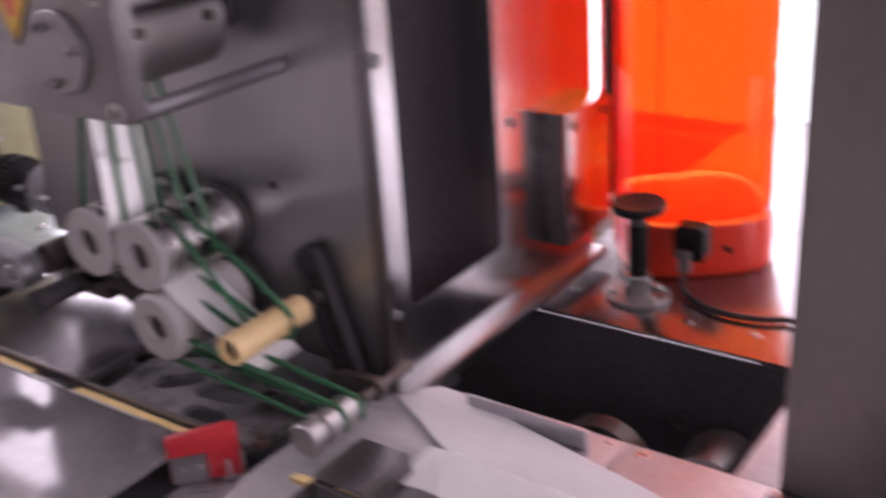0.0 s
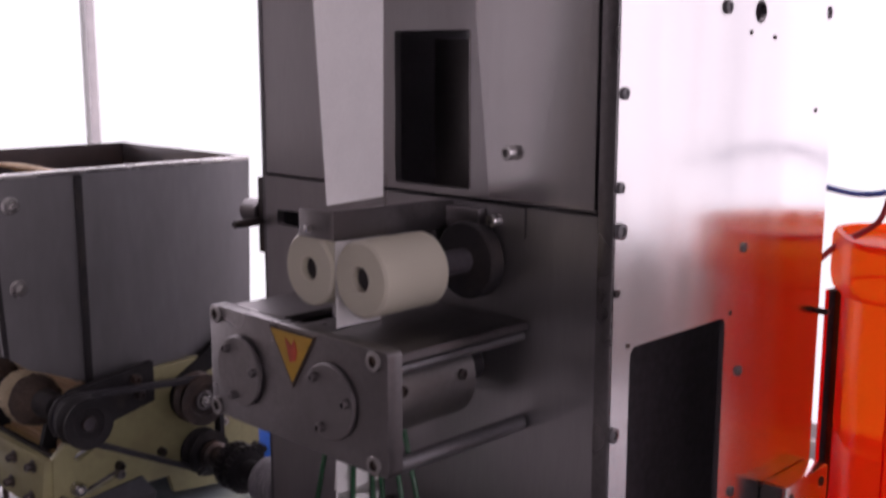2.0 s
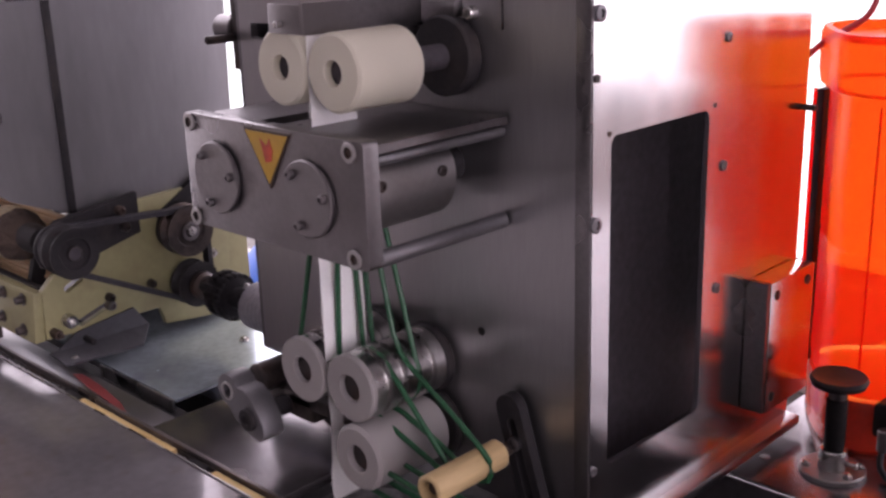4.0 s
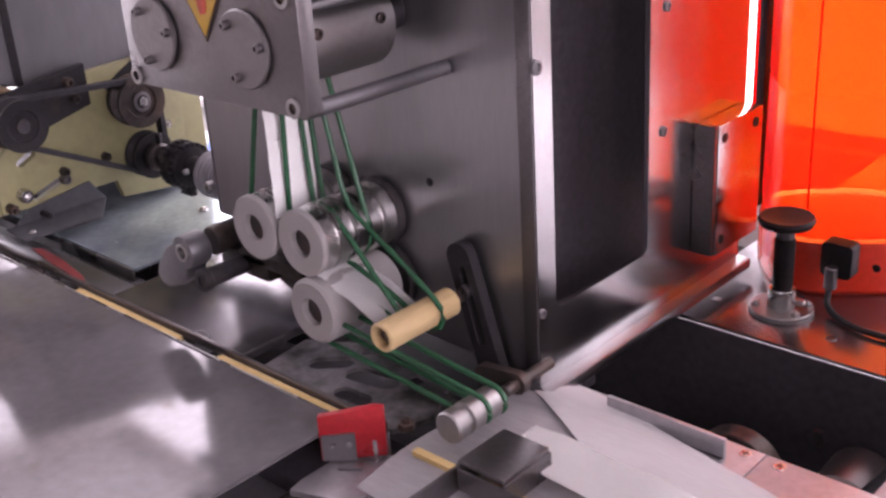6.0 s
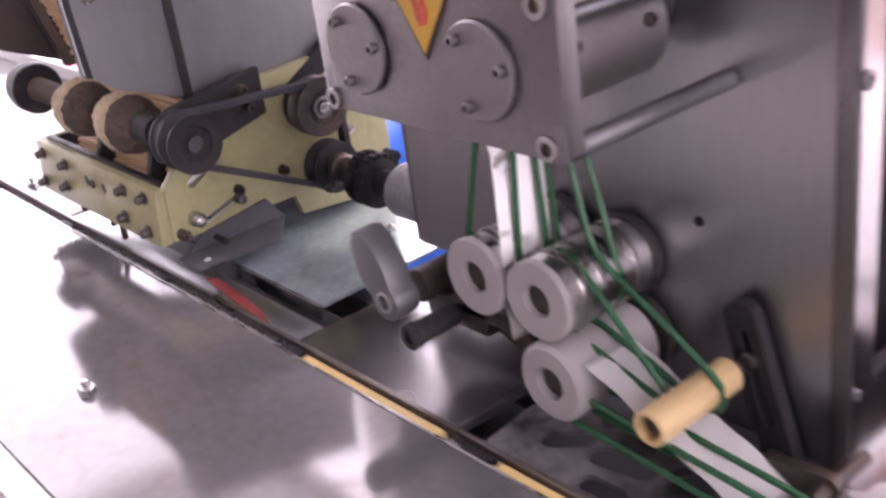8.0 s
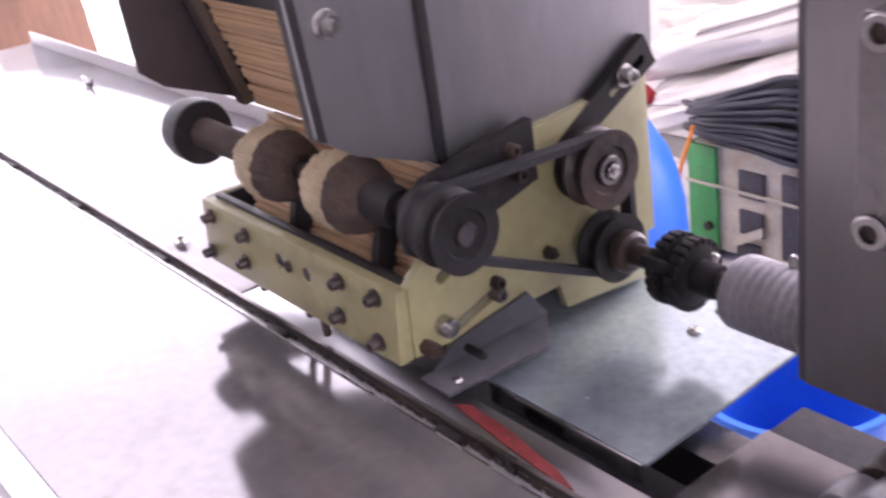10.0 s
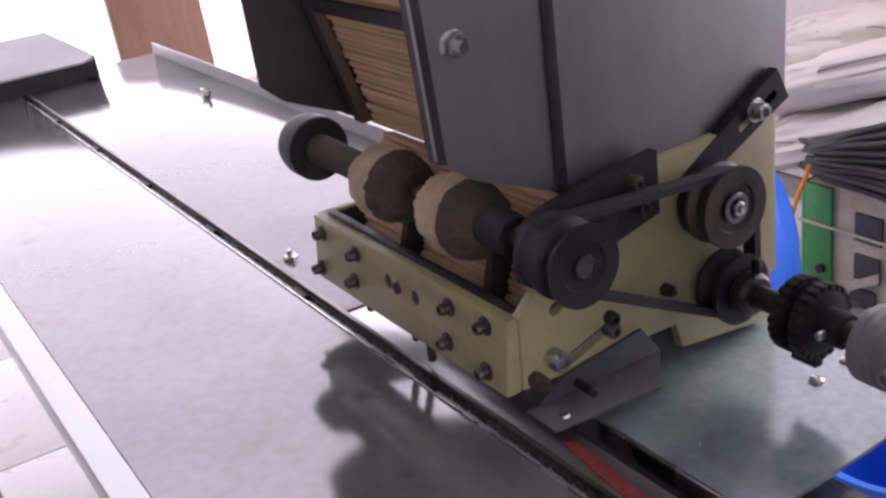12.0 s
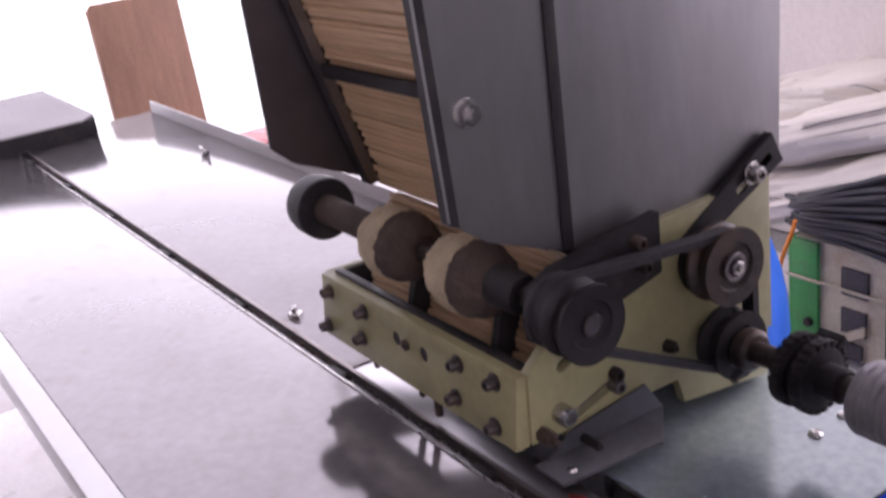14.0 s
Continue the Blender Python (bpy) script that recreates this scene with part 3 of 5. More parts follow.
part("inner_bar", block(-0.684, -0.64, 0.645, 0.652, 1.25, 1.432, 0.001), SATIN, column)
part("top_bar", block(-0.866, -0.445, 0.88, 0.912, 1.7502, 1.758, 0.001), STEEL, column)
for y, z, r in ((0.5925, 1.3259, 0.0042), (0.594, 1.2946, 0.006), (0.592, 1.2497, 0.003), (0.5908, 1.1435, 0.006), (0.5944, 1.3919, 0.0045), (0.5875 + 0.004, 0.9434, 0.004), (0.768, 1.2614, 0.0042),
                (0.882, 1.3702, 0.002), (0.768, 1.1555, 0.0045), (0.7655, 1.0484, 0.0045), (0.7264, 1.4547, 0.0055), (0.7515, 1.2085, 0.002), (0.6075, 1.208, 0.002), (0.7665, 1.4713, 0.002),
                (0.789, 1.469, 0.002), (0.764, 1.436, 0.002), (0.8026, 1.4324, 0.002)):
    part("bolt", socket_bolt("x", (S, y, z), r, max(0.0008, r * 0.45), 1), DULL if r > 0.003 else IRON, column)
for x, z in ((-0.5784, 1.2914), (-0.5573, 1.2914), (-0.5395, 1.3454)):
    part("bolt", socket_bolt("y", (x, F - 0.0036 if z > 1.31 else F, z), 0.0055, 0.008, -1), BRIGHT, column)
blk = part("stop_block", plate("x", [(0.822, 0.915), (0.904, 0.915), (0.904, 1.041), (0.822, 1.041)], S + 0.0008, 0.022, bevel=0.0012), MIRROR, column, "thick steel block bolted to the side")
part("cheek", plate("x", [(0.817, 0.917), (0.8217, 0.917), (0.8217, 1.042), (0.817, 1.042)], S + 0.001, 0.021), CAST, blk)
for y, z in ((0.833, 1.028), (0.891, 1.028), (0.833, 0.929)):
    part("bolt", socket_bolt("x", (S + 0.0228, y, z), 0.0045, 0.001, 1), IRON, blk)
part("rear_pin", rod("x", (S, 0.905, 1.185), 0.014, 0.003), IRON, column)
clamp = thing("clamp_screw", (-0.868, 0.6, 1.24), "small clamp screw on the housing's edge", "clamp")
part("clamp_plate", block(-0.8785, -0.8668, 0.592, 0.612, 1.225, 1.30, 0.001), IRON, clamp)
part("clamp_knob", rod("x", (-0.905, 0.60, 1.264), 0.026, 0.0125), CAST, clamp)
part("rod", rod("y", (-0.875, 0.56, 1.256), 0.031, 0.004), IRON, clamp)

# guide bracket and paper web above the nip rollers
guide = thing("paper_guide", (-0.62, 0.53, 1.28), "bent dark steel guide bracket across the front plate", "guide bracket")
part("tray", plate("x", [(0.462, 1.284), (0.588, 1.281), (0.588, 1.3035), (0.462, 1.3065)], -0.6075, 0.003), CAST, guide)
part("front_lip", block(-0.645, -0.6078, 0.462, 0.4645, 1.284, 1.305, 0.0006), CAST, guide)
part("bar", block(-0.604, -0.568, 0.578, 0.5872, 1.283, 1.300, 0.001), CAST, guide)
part("screw", rod("y", (-0.63, 0.4555, 1.291), 0.0065, 0.0025), BRIGHT, guide)
web = bmesh.new()
for x, y, z in ((-0.611, 0.462, 1.31), (-0.636, 0.540, 1.3075), (-0.622, 0.53, 1.55), (-0.59, 0.43, 1.56)):
    web.verts.new((x, y, z))
web.faces.new(web.verts)
bmesh.ops.subdivide_edges(web, edges=web.edges, cuts=6, use_grid_fill=True)
bmesh.ops.solidify(web, geom=web.faces, thickness=0.0006)
paper_web = solo("paper_web", web, PAPER, "white paper web running down to the nip rollers", "paper web")

# nip rollers
for x in (-0.578, -0.637):
    roll = thing("nip_roller", (x, 0.52, 1.23), "milky white nylon nip roller on a dark shaft", "roller", "nip rollers")
    part("sleeve", ring("y", (x, 0.464, 1.259), 0.064, 0.0285, 0.0095, 48, 0.002), NYLON, roll)
    part("shaft", rod("y", (x, 0.470, 1.259), 0.115, 0.0098), PIT, roll)
    part("flange", ring("y", (x, 0.572, 1.259), 0.0145, 0.031, 0.0095, 48, 0.0015), BLACK, roll)

# the gear box with its warning triangle
gb = thing("roller_box", (-0.63, 0.51, 1.129), "grey steel roller box with round covers and a yellow warning triangle", "roller box")
fp = part("front_plate", plate("y", rounded(-0.735, -0.5215, 1.130, 1.2205, 0.004, 3), 0.439, 0.014, bevel=0.0012), CAST, gb)
for x, z in ((-0.7255, 1.2135), (-0.5353, 1.2125), (-0.5355, 1.1372), (-0.7275, 1.1365)):
    part("corner_bolt", ring("y", (x, 0.4368, z), 0.0024, 0.0072, 0.004, 24, 0.0006), SATIN, fp)
    part("bolt_socket", lathe("y", (x, 0.4378, z), [(0, 0.004), (0.0011, 0.0038), (0.0011, 0)], 6), IRON, fp)
for x in (-0.6915, -0.5815):
    cv = part("round_cover", rod("y", (x, 0.4345, 1.1735), 0.0044, 0.0285, 48), CAST, fp, "round steel bearing cover")
    for a in (10, 130, 250):
        bx, bz = x + 0.0215 * math.cos(radians(a)), 1.1735 + 0.0215 * math.sin(radians(a))
        part("cover_bolt", socket_bolt("y", (bx, 0.4344, bz), 0.0034, 0.0042, -1), CAST, cv)
tri = part("warning_triangle", plate("y", [(-0.6535, 1.2175), (-0.6255, 1.1745), (-0.598, 1.2175)], 0.4378, 0.0011), INK, fp, "yellow triangular warning sticker with a dark border")
part("yellow_field", plate("y", [(-0.6505, 1.2158), (-0.6255, 1.1785), (-0.601, 1.2158)], 0.4373, 0.0006), YELLOW, tri)
part("hand_mark", plate("y", [(-0.633, 1.2115), (-0.630, 1.2015), (-0.6275, 1.1935), (-0.6205, 1.1955), (-0.6185, 1.203), (-0.6215, 1.212), (-0.6255, 1.2065)], 0.4369, 0.0005), INK_RED, tri)
part("top_plate", plate("z", [(-0.733, 0.4532), (-0.523, 0.4532), (-0.523, 0.586), (-0.733, 0.586)], 1.2105, 0.006,
     [[(-0.668, 0.462), (-0.64, 0.462), (-0.64, 0.575), (-0.668, 0.575)]]), CAST, gb)
for x, z in ((-0.7275, 1.2065), (-0.529, 1.2065), (-0.529, 1.1365), (-0.7275, 1.1365)):
    part("tie_rod", rod("y", (x, 0.4535, z - 0.002), 0.133, 0.0062 if z < 1.2 else 0.004), DULL, gb)
for x in (-0.6915, -0.5815):
    part("drum", rod("y", (x, 0.456, 1.1735), 0.1, 0.0335 if x < -0.6 else 0.035, 48, 0.003), SATIN, gb, "smooth steel drum")
    for dy in (0.02, 0.082):
        part("set_screw", socket_bolt("x", (x + 0.0345, 0.456 + dy, 1.18), 0.0042, 0.0025, 1), IRON, gb)
    part("drum_shaft", rod("y", (x, 0.5565, 1.1735), 0.03, 0.014), BLACK, gb)

# lower roller cluster
for name, x, z, m, lab in (("feed_roller", -0.678, 0.997, BRIGHT, "grooved steel feed roller with a pale end face"), ("feed_roller", -0.617, 0.997, BRIGHT, "grooved steel feed roller with a pale end face"),
                           ("nylon_roller", -0.609, 0.938, NYLON_GREY, "milky nylon roller with a dark hub")):
    r = 0.0288
    ro = thing(name, (x, 0.53, z - r), lab, "roller", "lower rollers")
    y0 = 0.494 if m is BRIGHT else 0.491
    if m is BRIGHT:
        prof = [(0.0062, 0.0122), (0.0062, r - 0.001)]
        for k in range(4):
            a = 0.016 + 0.017 * k
            prof += [(a, r), (a + 0.0005, r - 0.004), (a + 0.005, r - 0.004), (a + 0.0055, r)]
        prof += [(0.084, r), (0.084, 0.0122)]
        part("barrel", lathe("y", (x, y0, z), prof, 48, closed=True), m, ro)
        part("end_face", ring("y", (x, y0, z), 0.006, r, 0.0122, 48, 0.001), NYLON_GREY, ro, "pale ring-shaped end face")
    else:
        part("sleeve", ring("y", (x, y0, z), 0.082, r, 0.0122, 48, 0.003), m, ro)
    part("hub", rod("y", (x, y0 + 0.006, z), 0.081, 0.0124), IRON, ro)
    part("hub_hole", lathe("y", (x, y0 + 0.0066, z), [(0, 0.003), (0.0003, 0.003), (0.0003, 0)], 12), PIT, ro)
    part("flange", ring("y", (x, 0.578, z), 0.0095, 0.031, 0.0122, 48, 0.0015), BLACK, ro)
support = thing("roller_support", (-0.66, 0.54, 0.925), "dark steel support arm below the feed rollers", "support")
part("arm", block(-0.735, -0.648, 0.515, 0.5835, 0.945, 0.958, 0.002), IRON, support)
part("tab", plate("y", [(-0.70, 0.9448), (-0.655, 0.9448), (-0.655, 0.918), (-0.664, 0.905), (-0.674, 0.92), (-0.70, 0.93)], 0.53, 0.006), IRON, support)
part("spring", tube([(-0.70 + 0.005 * math.cos(k * 0.8), 0.524 + 0.0012 * k, 0.968 + 0.005 * math.sin(k * 0.8)) for k in range(45)], 0.0011, 6), IRON, support)

# wooden roller on its slotted arm
wr = thing("wooden_roller", (-0.517, 0.52, 0.936), "hollow pale wooden roller with a green belt round it", "roller")
part("sleeve", ring("y", (-0.516, 0.481, 0.947), 0.08, 0.0122, 0.009, 40, 0.0012), WOOD, wr)
part("pin", rod("y", (-0.516, 0.486, 0.947), 0.094, 0.0055), IRON, wr)
sa = thing("slotted_arm", (-0.5, 0.58, 0.87), "dark slotted adjusting arm on the housing front", "slotted arm")
part("bar", plate("y", slot_loop(-0.5165, 0.981, -0.487, 0.885, 0.0125, 8), 0.5735, 0.010, [slot_loop(-0.513, 0.970, -0.495, 0.911, 0.0042)], 0.0), BLACK, sa)
part("screw", socket_bolt("y", (-0.508, 0.5738, 0.954), 0.0058, 0.005, -1), CAST, sa)
part("foot_bolt", rod("y", (-0.487, 0.562, 0.887), 0.0112, 0.008), IRON, sa)

# belt-end roller
er = thing("end_roller", (-0.435, 0.5, 0.90), "small bright steel end roller with belt grooves", "roller")
part("barrel", lathe("y", (-0.436, 0.466, 0.904), [(0, 0), (0, 0.0115), (0.0012, 0.0125), (0.012, 0.0125), (0.013, 0.010), (0.017, 0.010), (0.018, 0.0125), (0.03, 0.0125), (0.031, 0.010), (0.035, 0.010), (0.036, 0.0125),
     (0.048, 0.0125), (0.049, 0.010), (0.053, 0.010), (0.0545, 0.0115), (0.0545, 0)], 36), SATIN, er)
part("pin", rod("y", (-0.436, 0.5295, 0.904), 0.06, 0.005), IRON, er)
part("holder", plate("y", slot_loop(-0.47, 0.90, -0.436, 0.904, 0.009), 0.545, 0.008), IRON, er)

# green round belts
def belt_thing(points_list, label):
    g = thing("green_belt", points_list[0], label, "drive belt", "green belts")
    part("cord", tube(points_list, 0.0023, 8, closed=True), GREEN, g)


for y in (0.501, 0.519):
    w = wrap([(-0.609, 0.921, 0.0125), (-0.436, 0.904, 0.0108)])
    belt_thing([(p, y, q) for p, q in w], "dark green round belt running to the end roller")
w = wrap([(-0.617, 0.997, 0.0272), (-0.532, 0.943, 0.004)])
belt_thing([(p, 0.5185, q) for p, q in w], "dark green round belt between feed roller and wooden roller")
y = 0.5355
belt_thing([(-0.633, y, 1.155), (-0.6065, y, 1.035), (-0.600, y, 1.0215), (-0.590, y, 1.0125), (-0.5705, y, 1.0), (-0.539, y, 0.9815), (-0.509, y, 0.9612), (-0.5025, y, 0.9545), (-0.5005, y, 0.9455), (-0.505, y, 0.937),
            (-0.514, y, 0.9335), (-0.522, y, 0.9355), (-0.56, y, 0.953), (-0.60, y, 0.9672), (-0.634, y, 0.9695), (-0.6430, y, 0.985), (-0.6445, y, 1.01), (-0.654, y, 1.155), (-0.645, y, 1.165)],
           "dark green round belt from the roller box round the wooden roller")
for y, x, top in ((0.5128, -0.678, -0.652), (0.5468, -0.617, -0.645)):
    w = wrap([(x, 0.997, 0.0272), (top, 1.16, 0.011)])
    belt_thing([(p, y, q) for p, q in w], "dark green round belt between roller box and feed roller")

nip_web = thing("paper_flap", (-0.607, 0.5, 1.21), "white paper band between nip rollers and roller box", "paper band")
part("band", block(-0.6080, -0.6072, 0.466, 0.510, 1.2175, 1.3055, 0), PAPER, nip_web)

lower_web = thing("lower_paper_web", (-0.649, 0.5235, 1.0), "white paper web hanging from the roller box between the feed rollers", "paper web")
part("band", block(-0.6534, -0.6527, 0.5003, 0.5467, 1.0, 1.2, 0), PAPER, lower_web)

# crank: hub and fixed bearing; its lever turns
crank = thing("crank_drive", (-0.735, 0.5, 0.93), "black oily crank bearing beside the feed rollers", "crank")
part("bearing", rod("y", (-0.757, 0.502, 0.963), 0.082, 0.014), IRON, crank)
part("stud", rod("y", (-0.728, 0.468, 0.944), 0.045, 0.009), BLACK, crank)
part("stud_collar", ring("y", (-0.728, 0.466, 0.944), 0.008, 0.0105, 0.005), BLACK, crank)
part("carrier", block(-0.765, -0.695, 0.515, 0.560, 0.932, 0.955, 0.003), IRON, crank)
lever = part("lever", plate("y", [(0.0155 * math.cos(radians(a)) - 0.757, 0.0155 * math.sin(radians(a)) + 0.963) for a in range(60, 301, 15)] +
             [(-0.735, 0.9465), (-0.712, 0.9505), (-0.7, 0.957), (-0.6985, 0.966), (-0.706, 0.975), (-0.728, 0.983), (-0.742, 0.9815)], 0.470, 0.022, [disc_loop(-0.757, 0.963, 0.0062)], 0.0012), DULL, crank,
             "grey steel crank lever", pivot=(-0.757, 0.48, 0.963))
part("lever_bush", ring("y", (-0.757, 0.4685, 0.963), 0.0015, 0.0085, 0.0062, 24, 0.0003), BRIGHT, lever)

# ---- stick hopper ----
hop = thing("stick_hopper", (-1.23, 0.57, 1.06), "grey sheet steel hopper half full of bamboo sticks", "hopper")
part("right_front_sheet", plate("x", [(0.4135, 1.112), (0.44, 1.092), (0.5035, 1.066), (0.5045, 1.292), (0.4045, 1.292)], -1.0915, 0.0035), TIN, hop)
part("seam_strip", block(-1.0878, -1.0865, 0.5, 0.509, 1.067, 1.291, 0.0005), BLACK, hop)
part("right_rear_sheet", plate("x", [(0.5065, 1.066), (0.56, 1.062), (0.66, 1.068), (0.716, 1.082), (0.722, 1.292), (0.5065, 1.292)], -1.0915, 0.0035), TIN, hop)
part("front_edge_strip", plate("x", [(0.405, 1.292), (0.4138, 1.110), (0.4198, 1.108), (0.411, 1.292)], -1.100, 0.0125), BLACK, hop)
part("top_fold", block(-1.1, -1.0865, 0.4045, 0.722, 1.2922, 1.2965, 0.001), BRIGHT, hop)
part("left_sheet", plate("x", [(0.4215, 1.112), (0.44, 1.095), (0.53, 1.055), (0.72, 1.075), (0.725, 1.297), (0.418, 1.297)], -1.378, 0.003), SHEET_DARK, hop, "dark brownish side sheet")
part("back_sheet", block(-1.374, -1.0918, 0.7165, 0.7195, 1.08, 1.2965, 0.001), TIN, hop)
part("floor_sheet", plate("x", [(0.535, 1.055), (0.7155, 1.16), (0.7155, 1.163), (0.533, 1.058)], -1.374, 0.282), TIN, hop)
fy = lambda z: 0.512 - (z - 1.06) * 0.29
for x0, x1 in ((-1.366, -1.352), (-1.117, -1.103)):
    part("guide_bar", plate("x", [(fy(1.065) - 0.013, 1.065), (fy(1.065) - 0.003, 1.065), (fy(1.29) - 0.003, 1.29), (fy(1.29) - 0.012, 1.29)], x0, x1 - x0), CAST, hop)
part("cross_bar", block(-1.352, -1.117, fy(1.172) - 0.011, fy(1.172) - 0.004, 1.1665, 1.1775, 0.001), BLACK, hop)
for y, z in ((0.4335, 1.18), (0.4305, 1.265)):
    nt = part("nut", hex_nut("x", (-1.088, y, z), 0.0078, 0.009), BRIGHT, hop, "bright hexagon nut")
    part("washer", ring("x", (-1.0879, y, z), 0.0015, 0.0092, 0.004, 24, 0.0003), BRIGHT, nt)
arm = part("slotted_bar", plate("x", [(0.596, 1.045), (0.610, 1.032), (0.710, 1.080), (0.698, 1.104)], -1.0866, 0.008, [slot_loop(0.662, 1.0685, 0.694, 1.0855, 0.0035)]), BLACK, hop, "black slotted mounting bar")
part("arm_bolt", socket_bolt("x", (-1.0784, 0.675, 1.0785), 0.0065, 0.010, 1), BRIGHT, arm)
part("arm_washer", ring("x", (-1.0785, 0.675, 1.0785), 0.0015, 0.009, 0.0062, 24, 0.0003), BRIGHT, arm)

# sticks: front layer and a few behind it
def stick_bm(x0, x1, y, z, r=0.003, tilt=0.0):
    return tube([(x0, y, z - tilt), (x1, y, z + tilt)], r, 6)


rnd = random.Random(4)
loose_mesh = mesh_of("stick", stick_bm(-0.12, 0.12, 0, 0), BAMBOO)


def stick_stack(name, at, label, rows):
    """Sticks lying side by side: each row gives the middle of a stick and how far its end is lifted."""
    st = thing(name, at, label, "sticks")
    for x, y, z, lift in rows:
        o = new("stick", loose_mesh)
        o.parent = st
        o.location = Vector((x, y, z)) - Vector(at)
        o.rotation_euler = (rnd.uniform(0, 3), -lift / 0.12, rnd.uniform(-0.004, 0.004))
    return st


high = [(-1.231 + rnd.uniform(-0.006, 0.003), fy(z) + 0.001 + 0.0056 * k + rnd.uniform(-0.0012, 0.0012), z + rnd.uniform(-0.0006, 0.0006), rnd.uniform(-0.0010, 0.0016))
        for k in range(3) for z in [1.064 + 0.0054 * i for i in range(41 - 2 * k)]]
high += [(-1.232, 0.53 + 0.0056 * k, 1.283 - 0.0012 * k + rnd.uniform(-0.001, 0.001), rnd.uniform(-0.002, 0.002)) for k in range(32)]
sticks_high = stick_stack("stick_pile", (-1.232, 0.53, 1.061), "stack of thin bamboo sticks lying in the hopper", high)
low = [(-1.228 + rnd.uniform(-0.004, 0.004), 0.483 + 0.0022 * i + 0.005 * k + rnd.uniform(-0.001, 0.001), 0.972 + 0.0056 * i, rnd.uniform(-0.001, 0.001)) for i in range(15) for k in range(2)]
sticks_low = stick_stack("stick_layer", (-1.228, 0.5, 0.969), "layer of bamboo sticks sliding down inside the frame", low)

# ---- cream feeder frame ----
cf = thing("feeder_frame", (-1.23, 0.56, 0.905), "cream painted feeder frame with black bolts", "feeder frame")
front = plate("y", [(-1.373, 0.936), (-1.083, 0.936), (-1.083, 0.9915), (-1.373, 0.9915)], 0.4405, 0.012, [disc_loop(-1.2445, 0.9695, 0.0062), disc_loop(-1.2035, 0.9690, 0.0062)], 0.0012)
for v in front.verts:
    v.co.y += (v.co.z - 0.936) * 0.11
fpl = part("front_plate", front, CREAM, cf)
ly = lambda z: 0.4405 + (z - 0.936) * 0.11
for x, z in ((-1.357, 0.979), (-1.296, 0.9775), (-1.154, 0.979), (-1.108, 0.9805), (-1.107, 0.947), (-1.157, 0.951), (-1.300, 0.953), (-1.363, 0.946)):
    bo = part("socket_bolt", socket_bolt("y", (x, ly(z), z), 0.0046, 0.009, -1), IRON, fpl, "dark socket bolt")
    part("bolt_washer", ring("y", (x, ly(z) - 0.0014, z), 0.0014, 0.0072, 0.0047, 24, 0.0003), IRON, bo)
part("small_bolt", socket_bolt("y", (-1.228, ly(0.97), 0.970), 0.0048, 0.003, -1), IRON, fpl)
for x, z in ((-1.2445, 0.9695), (-1.2035, 0.9690)):
    part("hole_shade", rod("y", (x, ly(z) + 0.0015, z), 0.004, 0.0061, 20, 0.0002), PIT, fpl)
prof = [(0.4525, 0.938), (0.484, 0.937), (0.486, 0.928), (0.545, 0.928), (0.556, 0.936), (0.592, 0.936), (0.598, 0.914), (0.69, 0.904), (0.696, 1.072), (0.56, 1.066), (0.515, 1.06), (0.495, 1.03), (0.4545, 0.9915)]
part("side_plate", plate("x", prof, -1.089, 0.009, [slot_loop(0.4835, 0.988, 0.498, 0.995, 0.0042), slot_loop(0.494, 0.9465, 0.528, 0.9575, 0.0042)], 0.001), CREAM, cf)
part("left_side_plate", plate("x", [(0.4525, 0.936), (0.69, 0.906), (0.69, 0.9915), (0.4525, 0.9915)], -1.3765, 0.009, (), 0.001), CREAM, cf)
part("left_liner", block(-1.3673, -1.364, 0.4635, 0.68, 0.945, 0.9905, 0.0005), BLACK, cf)
part("rear_side_plate", plate("x", [(0.6905, 0.906), (0.757, 0.906), (0.757, 1.05), (0.735, 1.066), (0.6905, 1.066)], -1.142, 0.008, (), 0.001), CREAM, cf)
part("rear_plate", block(-1.3672, -1.0902, 0.682, 0.690, 0.906, 1.05, 0.001), BLACK, cf)
part("inner_tray", block(-1.3672, -1.091, 0.5, 0.66, 0.94, 0.944, 0.001), IRON, cf)
part("inner_front", block(-1.3635, -1.091, 0.4555, 0.4625, 0.94, 0.9945, 0.001), BLACK, cf, "black inner guide")
for x in (-1.262, -1.145):
    part("guide_finger", plate("x", [(0.463, 0.965), (0.472, 0.955), (0.50, 0.99), (0.49, 1.015), (0.478, 1.018)], x, 0.008), BLACK, cf)
for x in (-1.31, -1.235, -1.213):
    part("foot_pin", rod("z", (x, 0.457, 0.916 if x < -1.22 else 0.906), 0.0295 - (0 if x < -1.22 else -0.01), 0.0034), IRON, cf)
part("mount_bolt", socket_bolt("x", (-1.08, 0.4785, 0.954), 0.0075, 0.012, 1), BRIGHT, cf)
part("mount_nut", hex_nut("x", (-1.08, 0.4615, 0.944), 0.006, 0.012), IRON, cf)
part("slot_bolt", socket_bolt("x", (-1.08, 0.528, 0.9575), 0.0055, 0.010, 1), CAST, cf)
part("slot_bolt", socket_bolt("x", (-1.08, 0.5295, 0.966), 0.005, 0.008, 1), IRON, cf)
part("plate_bolt", hex_nut("x", (-1.08, 0.5825, 0.9685), 0.0055, 0.007), IRON, cf)
part("plate_bolt", hex_nut("x", (-1.08, 0.667, 0.985), 0.0055, 0.007), BRIGHT, cf)
br = part("bearing_bracket", plate("x", [(0.455, 1.02), (0.458, 1.056), (0.477, 1.066), (0.572, 1.079), (0.572, 1.034), (0.505, 1.018)], -1.0785, 0.009), BLACK, cf, "black bearing bracket")
